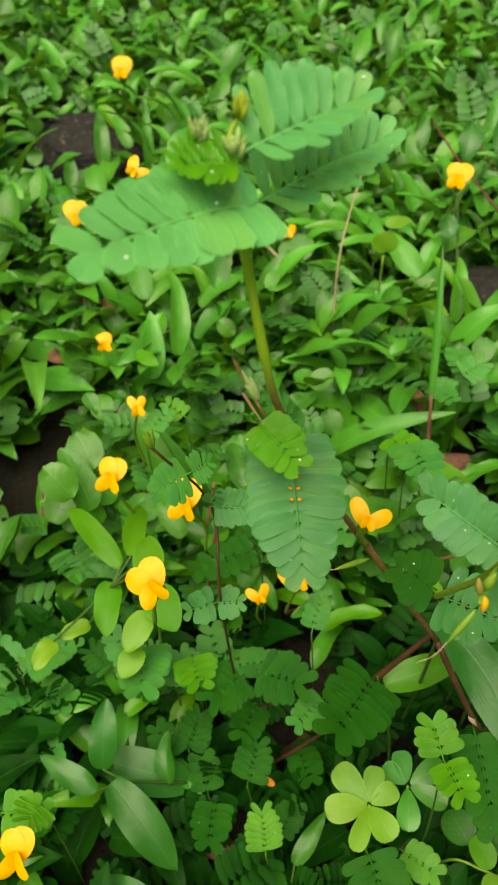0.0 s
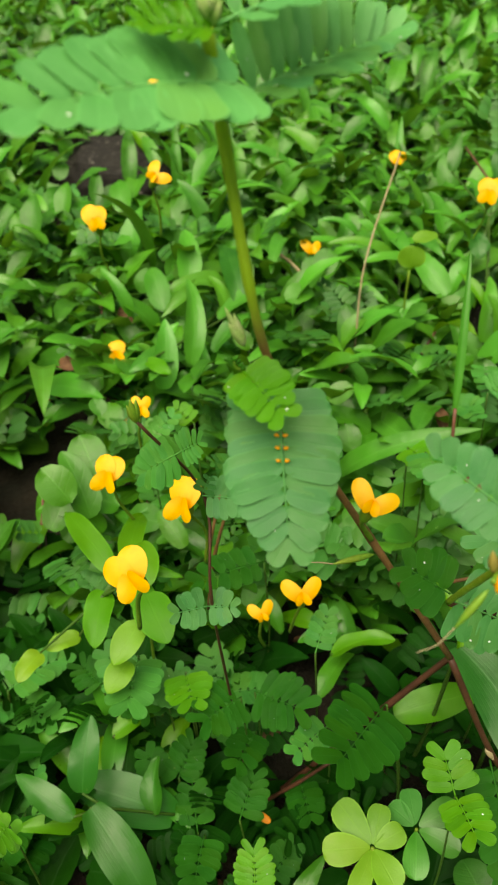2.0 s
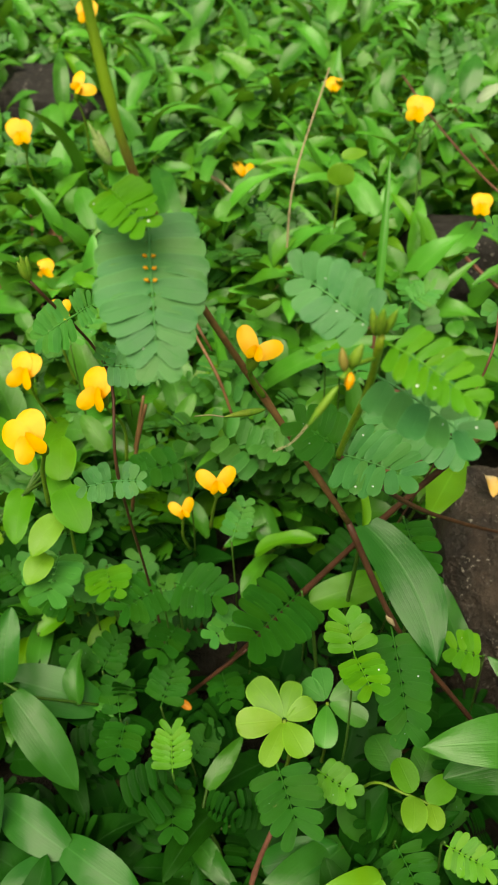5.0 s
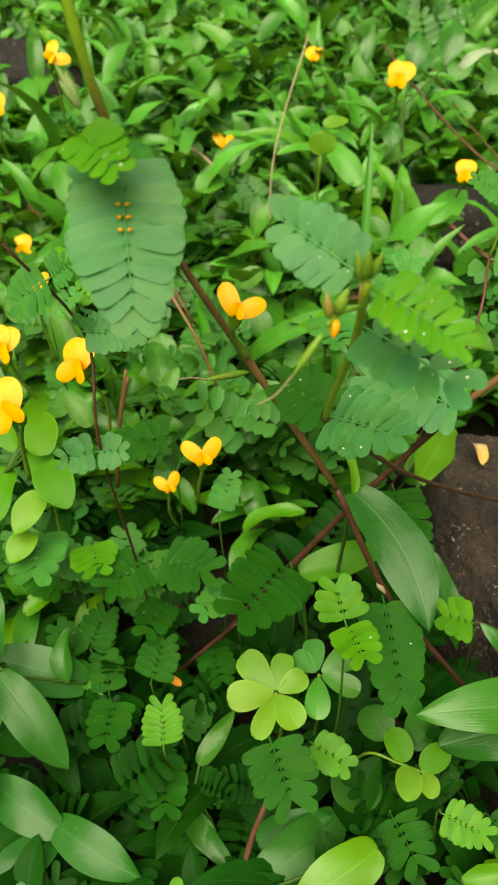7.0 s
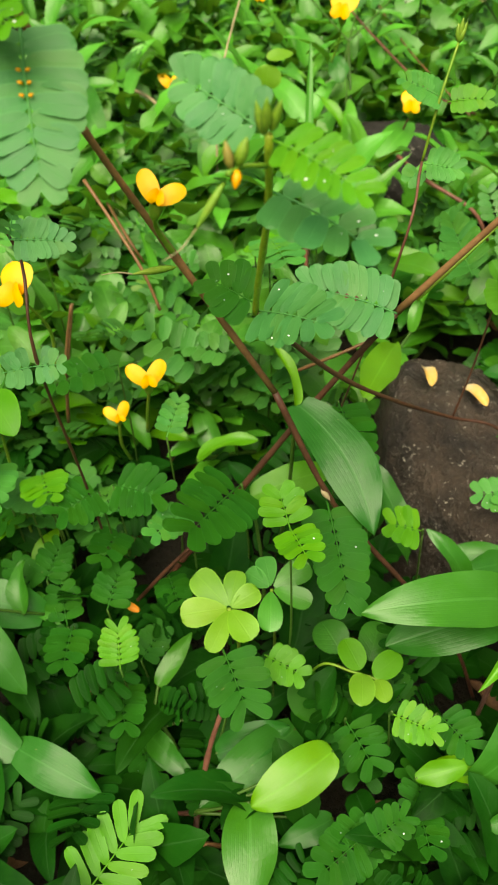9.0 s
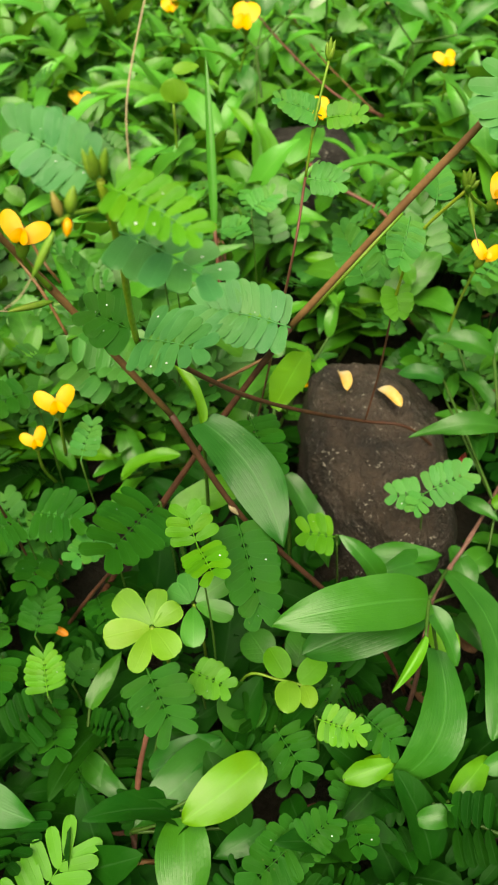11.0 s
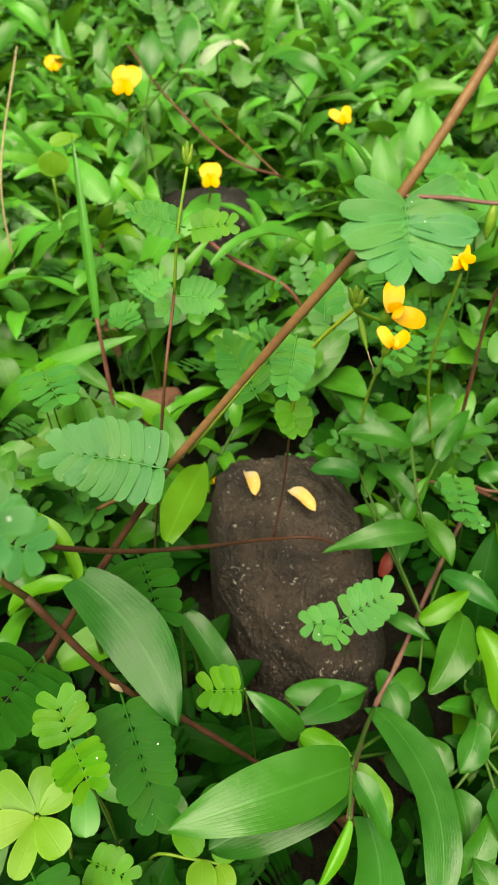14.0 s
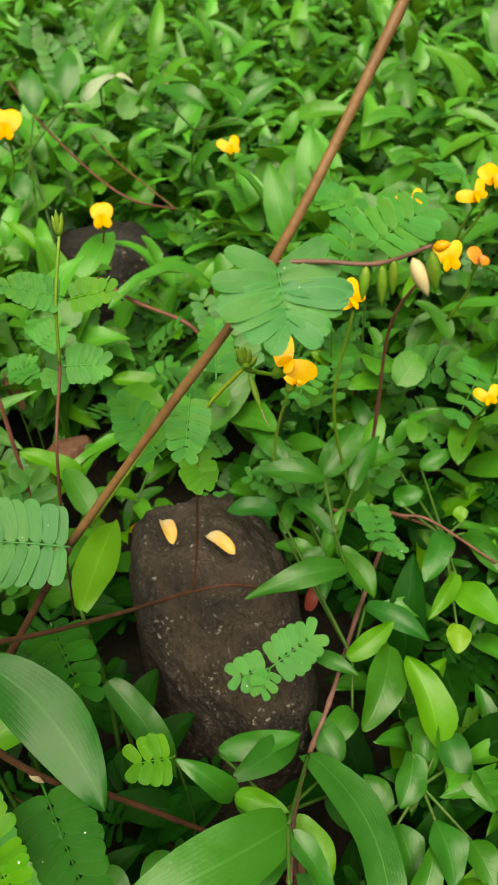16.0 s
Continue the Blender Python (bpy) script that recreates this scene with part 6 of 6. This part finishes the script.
twig([(0.0354, 0.1739, 0.0500), (0.0485, 0.1708, 0.0750), (0.0592, 0.1716, 0.0900)], 0.00080, STEM_DARK, "reddish stem low among weeds")
twig([(0.0580, 0.0898, 0.0450), (0.0636, 0.1030, 0.0750), (0.0684, 0.1095, 0.0920)], 0.00100, STEM_RED, "pinkish stalk low among weeds")
twig([(0.0388, 0.0951, 0.0480), (0.0575, 0.0938, 0.0520), (0.0758, 0.0936, 0.0500)], 0.00090, STEM_RED, "reddish runner on the soil")
twig([(0.0407, 0.0847, 0.0450), (0.0574, 0.0851, 0.0500), (0.0680, 0.0851, 0.0450)], 0.00100, STEM_BROWN, "brown runner on the soil")
twig([(0.1003, 0.2280, 0.1200), (0.1129, 0.2244, 0.1300), (0.1242, 0.2256, 0.1350)], 0.00070, STEM_BROWN, "thin brown stem under leaves")
twig([(0.1874, 0.1062, 0.0600), (0.1958, 0.1055, 0.0650), (0.2032, 0.1050, 0.0650)], 0.00100, STEM_RED, "pinkish runner low among weeds")
twig([(0.1922, 0.6399, 0.1100), (0.1986, 0.5255, 0.1150), (0.2232, 0.4571, 0.1050)], 0.00060, STEM_BROWN, "brownish twig among far weeds")
twig([(0.2328, 0.2331, 0.0960), (0.2397, 0.2209, 0.1000), (0.2496, 0.2143, 0.1000), (0.2652, 0.1923, 0.0940)], 0.00070, STEM_RED, "reddish runner with young leaves beside the stone")
twig([(0.1602, 0.6317, 0.1200), (0.1695, 0.5313, 0.1280), (0.1906, 0.4439, 0.1280), (0.2196, 0.4382, 0.1150)], 0.00080, STEM_RED, "pinkish twig lying over far weeds")
twig([(0.2609, 0.3017, 0.0700), (0.2547, 0.2891, 0.1000), (0.2549, 0.2884, 0.1100)], 0.00090, STEM_RED, "reddish stalk among weeds")
twig([(0.2619, 0.2273, 0.0750), (0.2433, 0.2336, 0.0850), (0.2211, 0.2391, 0.0900)], 0.00080, STEM_RED, "reddish runner among weeds")

# ---- carpet of weeds: plants that can be told apart near the stone, the rest as stuff ----
def clear_of_stones(x, y, grow=1.0):
    for cx, cy, rx, ry in ((0.170, 0.219, 0.036, 0.060), (0.180, 0.450, 0.040, 0.040), (0.133, 0.305, 0.020, 0.022), (-0.087, 0.318, 0.024, 0.036), (-0.085, 0.395, 0.014, 0.024), (-0.122, 0.655, 0.045, 0.060)):
        if ((x - cx) / (rx * grow)) ** 2 + ((y - cy) / (ry * grow)) ** 2 < 1:
            return False
    return True


def place_leaf(rnd, x, y, zz, size, low=5, high=50, wide=1.0):
    tilt = radians(rnd.uniform(low, high))
    return Matrix.Translation((x, y, zz)) @ Matrix.Rotation(rnd.uniform(0, 6.283), 4, "Z") @ Matrix.Rotation(-tilt, 4, "Y") @ Matrix.Rotation(radians(rnd.uniform(-25, 25)), 4, "X") @ Matrix.Diagonal((size, size * wide, size, 1))


def carpet(seed, count, near, far, half, lo, hi, size_lo, size_hi, low=5, high=50, power=1.0, wide=1.0):
    """Leaf places over the ground between near and far, kept clear of the stones; thicker patches and gaps."""
    rnd = random.Random(seed)
    found = []
    while len(found) < count:
        t = rnd.random() ** power
        y = near + (far - near) * t
        x = 0.08 + 0.20 * (y - 0.2) + rnd.uniform(-1, 1) * half * (0.5 + 0.85 * (y - near) / (far - near))
        zz = SOIL + rnd.uniform(lo, hi)
        patch = noise.noise(Vector((x * 11, y * 11, seed)))
        if (far > 0.4 and rnd.random() > 0.8 + patch) or not clear_of_stones(x, y, 1.25):
            continue
        found.append(place_leaf(rnd, x, y, zz + 0.015 * patch, rnd.uniform(size_lo, size_hi), low, high, wide))
    return found



def dayflower(seed, at):
    """A creeping broad-leaved shoot: a short reddish stem with alternate glossy pointed leaves."""
    rnd = random.Random(seed)
    root = thing("dayflower_weed", at, "low weed with glossy pointed green leaves", "weed", "broad-leaved carpet weeds")
    at = Vector(at)
    lean = rnd.uniform(0, 6.283)
    tall = rnd.uniform(0.035, 0.060)
    pts = [at + Vector((math.cos(lean) * k * 0.011, math.sin(lean) * k * 0.011, tall * (k / 4) ** 0.8)) for k in range(5)]
    stem(root, pts, 0.0011, 0.0007, rnd.choice((STALK, STEM_RED, STALK)), "stem", "", 6)
    turn = rnd.uniform(0, 6.283)
    for k in range(8):
        p = pts[min(4, 1 + k * 3 // 7)]
        a = turn + k * 2.4 + rnd.uniform(-0.4, 0.4)
        size = rnd.uniform(0.018, 0.034)
        rise = rnd.uniform(0.0, 0.7)
        tip = p + Vector((math.cos(a) * math.cos(rise), math.sin(a) * math.cos(rise), math.sin(rise))) * size
        mat = rnd.choice((WEED, OVAL, WEED, BLADE, WEED, BLADE_LIGHT))
        broad(root, p, tip, size * rnd.uniform(0.34, 0.56), mat, rnd.choice(("lance", "ovate", "ovate")), (rnd.uniform(-0.2, 0.2), -0.2, 1), rnd.uniform(0.08, 0.2), rnd.uniform(0.2, 0.5), 0.08, rnd.uniform(-0.7, 0.7), seed * 7 + k, "leaf", "", 12)
    return root


def feather_weed(seed, at):
    """A low weed with a few feathered leaves on a short stem."""
    rnd = random.Random(seed)
    root = thing("feather_weed", at, "low weed with small feathered green leaves", "weed", "feathered carpet weeds")
    at = Vector(at)
    top = at + Vector((rnd.uniform(-0.01, 0.01), rnd.uniform(-0.01, 0.01), rnd.uniform(0.035, 0.055)))
    stem(root, [at, (at + top) / 2 + Vector((0.003, 0, 0)), top], 0.0007, 0.0005, STALK, "stem", "", 6)
    turn = rnd.uniform(0, 6.283)
    for k in range(4):
        a = turn + k * 1.7
        size = rnd.uniform(0.018, 0.028)
        tip = top + Vector((math.cos(a), math.sin(a), rnd.uniform(-0.1, 0.35))) * size
        pinnate(root, top - Vector((0, 0, 0.004 * k)), tip, rnd.choice((5, 6, 7)), size * rnd.uniform(0.65, 0.85), rnd.choice((GREEN, DARK, GREEN, YOUNG)), (0, -0.25, 1), 0.1, 0.06, 0.38, seed=seed * 5 + k, taper=1.0)
    return root


def weed_corner(models, seed, count, x0, x1, y0, y1, apart, lift):
    """Copies of the model weeds spread over one small stretch beside the stone."""
    rnd = random.Random(seed)
    taken = []
    for _ in range(4000):
        x, y = rnd.uniform(x0, x1), rnd.uniform(y0, y1)
        if len(taken) >= count or not clear_of_stones(x, y, 1.3) or any((x - a) ** 2 + (y - b) ** 2 < apart ** 2 for a, b in taken):
            continue
        taken.append((x, y))
        twin = copy_thing(rnd.choice(models), pose(x, y, SOIL + rnd.uniform(-0.01, lift), rnd.uniform(-12, 12), rnd.uniform(-12, 12), rnd.uniform(0, 360)))
        twin.scale = (rnd.uniform(0.9, 1.1),) * 3


def weed_bed(models, seed, count, near, far, half, apart):
    """Copies of the model weeds at places kept apart from one another and off the stones."""
    rnd = random.Random(seed)
    taken = []
    tries = 0
    while len(taken) < count and tries < 20000:
        tries += 1
        y = near + (far - near) * rnd.random() ** 1.3
        x = 0.08 + 0.16 * (y - 0.2) + rnd.uniform(-1, 1) * half * (0.6 + 0.55 * (y - near) / (far - near))
        size = rnd.uniform(0.85, 1.15)
        if not clear_of_stones(x, y, 0.75 + 0.55 * size) or any((x - a) ** 2 + (y - b) ** 2 < apart ** 2 for a, b in taken):
            continue
        taken.append((x, y))
        model = rnd.choice(models)
        twin = copy_thing(model, pose(x, y, SOIL + rnd.uniform(-0.006, 0.01), rnd.uniform(-10, 10), rnd.uniform(-10, 10), rnd.uniform(0, 360)))
        twin.scale = (size, size, size)


dayflowers = [dayflower(200 + k, (0.30 + 0.03 * k, 0.62 + 0.04 * (k % 3), SOIL)) for k in range(7)]
feather_weeds = [feather_weed(300 + k, (-0.16 + 0.02 * k, 0.56 + 0.05 * (k % 2), SOIL)) for k in range(4)]
weed_bed(dayflowers, 21, 205, 0.25, 0.95, 0.30, 0.022)
weed_bed(feather_weeds, 22, 48, 0.26, 0.60, 0.24, 0.035)

weed_corner(dayflowers, 23, 16, 0.225, 0.36, 0.06, 0.27, 0.024, 0.0)
weed_corner(dayflowers, 24, 8, -0.10, 0.0, 0.06, 0.26, 0.03, -0.005)
weed_corner(feather_weeds, 25, 5, -0.08, 0.02, 0.10, 0.27, 0.03, 0.0)

weed_corner(dayflowers, 26, 6, 0.165, 0.26, 0.03, 0.105, 0.024, -0.004)

LANCE = blade("lance", 0.54, 8, 4, 0.12, 0.25, 0.05, 0.2, 3)
LANCE_B = blade("lance", 0.36, 8, 4, 0.2, 0.35, 0.05, 0.4, 8)
OVATE = blade("ovate", 0.60, 7, 4, 0.10, 0.25, 0.05, 0.2, 4)
ROUND = blade("round", 0.85, 6, 4, 0.08, 0.12, 0.04, 0.0, 5)
STRAP = blade("strap", 0.13, 10, 2, 0.16, 0.4, 0.0, 0.5, 6)
FEATHER = feather_template()
scatter("weed_blades", LANCE, carpet(1, 3600, 0.36, 1.5, 0.58, 0.015, 0.075, 0.018, 0.044), STUFF_BLADE, "dense carpet of green pointed weed leaves")
scatter("weed_blades", LANCE_B, carpet(2, 950, 0.36, 1.5, 0.58, 0.02, 0.080, 0.026, 0.058), STUFF_BLADE, "dense carpet of arched green weed blades")
scatter("oval_weed_leaves", OVATE, carpet(3, 4600, 0.24, 1.5, 0.58, 0.01, 0.078, 0.013, 0.034), STUFF_ROUND, "carpet of small oval weed leaves")
scatter("round_weed_leaves", ROUND, carpet(4, 1300, 0.24, 1.4, 0.55, 0.01, 0.085, 0.009, 0.020), STUFF_ROUND, "carpet of small round weed leaves")
scatter("feathered_weed_leaves", FEATHER, carpet(5, 2000, 0.24, 1.4, 0.55, 0.015, 0.075, 0.016, 0.034), STUFF_PIN, "carpet of small feathered weed leaves")
scatter("grass_blades", STRAP, carpet(6, 220, 0.25, 1.5, 0.58, 0.0, 0.05, 0.04, 0.09, 25, 75), STUFF_BLADE, "scattered narrow grass blades")
# the three low layers carry their shade in the material's colour
scatter("low_leaves", OVATE, carpet(7, 480, -0.02, 0.30, 0.22, 0.002, 0.026, 0.014, 0.030), SHADED_LOW_LEAF, "low dark oval leaves close to the soil, darkened further as shade")
scatter("low_blades", LANCE, carpet(8, 300, -0.02, 0.30, 0.22, 0.002, 0.026, 0.022, 0.046), SHADED_LOW_LEAF, "low dark pointed leaves close to the soil, darkened further as shade")
scatter("low_feathered_leaves", feather_template(6, 0.74, 0.40, 8), carpet(9, 330, -0.02, 0.30, 0.22, 0.004, 0.032, 0.018, 0.032), SHADED_LOW_LEAF, "low dark feathered leaves close to the soil, darkened further as shade")
scatter("leaf_litter", OVATE, carpet(10, 200, 0.0, 1.2, 0.4, 0.0, 0.012, 0.008, 0.020, -8, 12), LITTER, "brown dead leaves on the soil")

def tuft_template(seed):
    """A tuft of seven small leaves of unit size round one foot, for the weeds further off."""
    rnd = random.Random(seed)
    verts, faces, uvs = [], [], []
    v0, f0, u0 = blade("lance", 0.40, 4, 2, 0.14, 0.25)
    for k in range(7):
        m = Matrix.Translation((rnd.uniform(-0.3, 0.3), rnd.uniform(-0.3, 0.3), rnd.uniform(0.1, 0.6))) @ Matrix.Rotation(k * 0.9 + rnd.uniform(-0.3, 0.3), 4, "Z") @ Matrix.Rotation(-rnd.uniform(0.1, 0.8), 4, "Y")
        n = len(verts)
        verts += [m @ p for p in v0]
        faces += [tuple(n + j for j in q) for q in f0]
        uvs += u0
    return verts, faces, uvs


def far_weeds(seed, count):
    """Tufts all round, thinning out with distance, outside the bed that is laid leaf by leaf."""
    rnd = random.Random(seed)
    found = []
    while len(found) < count:
        r = 0.18 + 5.5 * rnd.random() ** 1.75
        a = rnd.uniform(0, 6.283)
        x, y = 0.1 + r * math.cos(a), 0.25 + r * math.sin(a)
        if -0.02 < y < 1.45 and abs(x - 0.08 - 0.2 * (y - 0.2)) < 0.22 + 0.36 * y:
            continue
        found.append(place_leaf(rnd, x, y, SOIL - 0.004, rnd.uniform(0.03, 0.06) * (1 + 0.25 * r), 0, 12))
    return found


scatter("surrounding_weeds", tuft_template(11), far_weeds(31, 7600), STUFF_BLADE, "low green weeds covering the ground all round")

# ---- rain drops on the leaves ----
for n, ob in enumerate(herb.children):
    if ob.name.startswith("leaf"):
        wet(ob, 3, 400 + n)
for plant in (pod_herb, long_herb):
    for n, ob in enumerate(plant.children):
        if ob.name.startswith("leaf"):
            wet(ob, 3, 430 + n)
for plant in [o for o in scene.collection.objects if o.name.startswith("feather_leaved_seedling")]:
    for n, ob in enumerate(plant.children):
        if ob.name.startswith("leaf") and not ob.name.startswith("leaf_stalk"):
            wet(ob, 1, 460 + n)


def drop_template():
    verts, faces, uvs = [], [], []
    for i in range(4):
        a = math.pi / 2 * i / 3.0
        for k in range(8):
            t = 2 * math.pi * k / 8
            verts.append(Vector((math.cos(a) * math.cos(t) + 1e-4 * i, math.cos(a) * math.sin(t), math.sin(a))))
            uvs.append((0, 0))
    for i in range(3):
        for k in range(8):
            j = (k + 1) % 8
            faces.append((i * 8 + k, i * 8 + j, i * 8 + 8 + j, i * 8 + 8 + k))
    return verts, faces, uvs


scatter("water_drops", drop_template(), DROPS, WHITENED_WATER, "rain drops on green leaflets, whitened in place of sky glint")
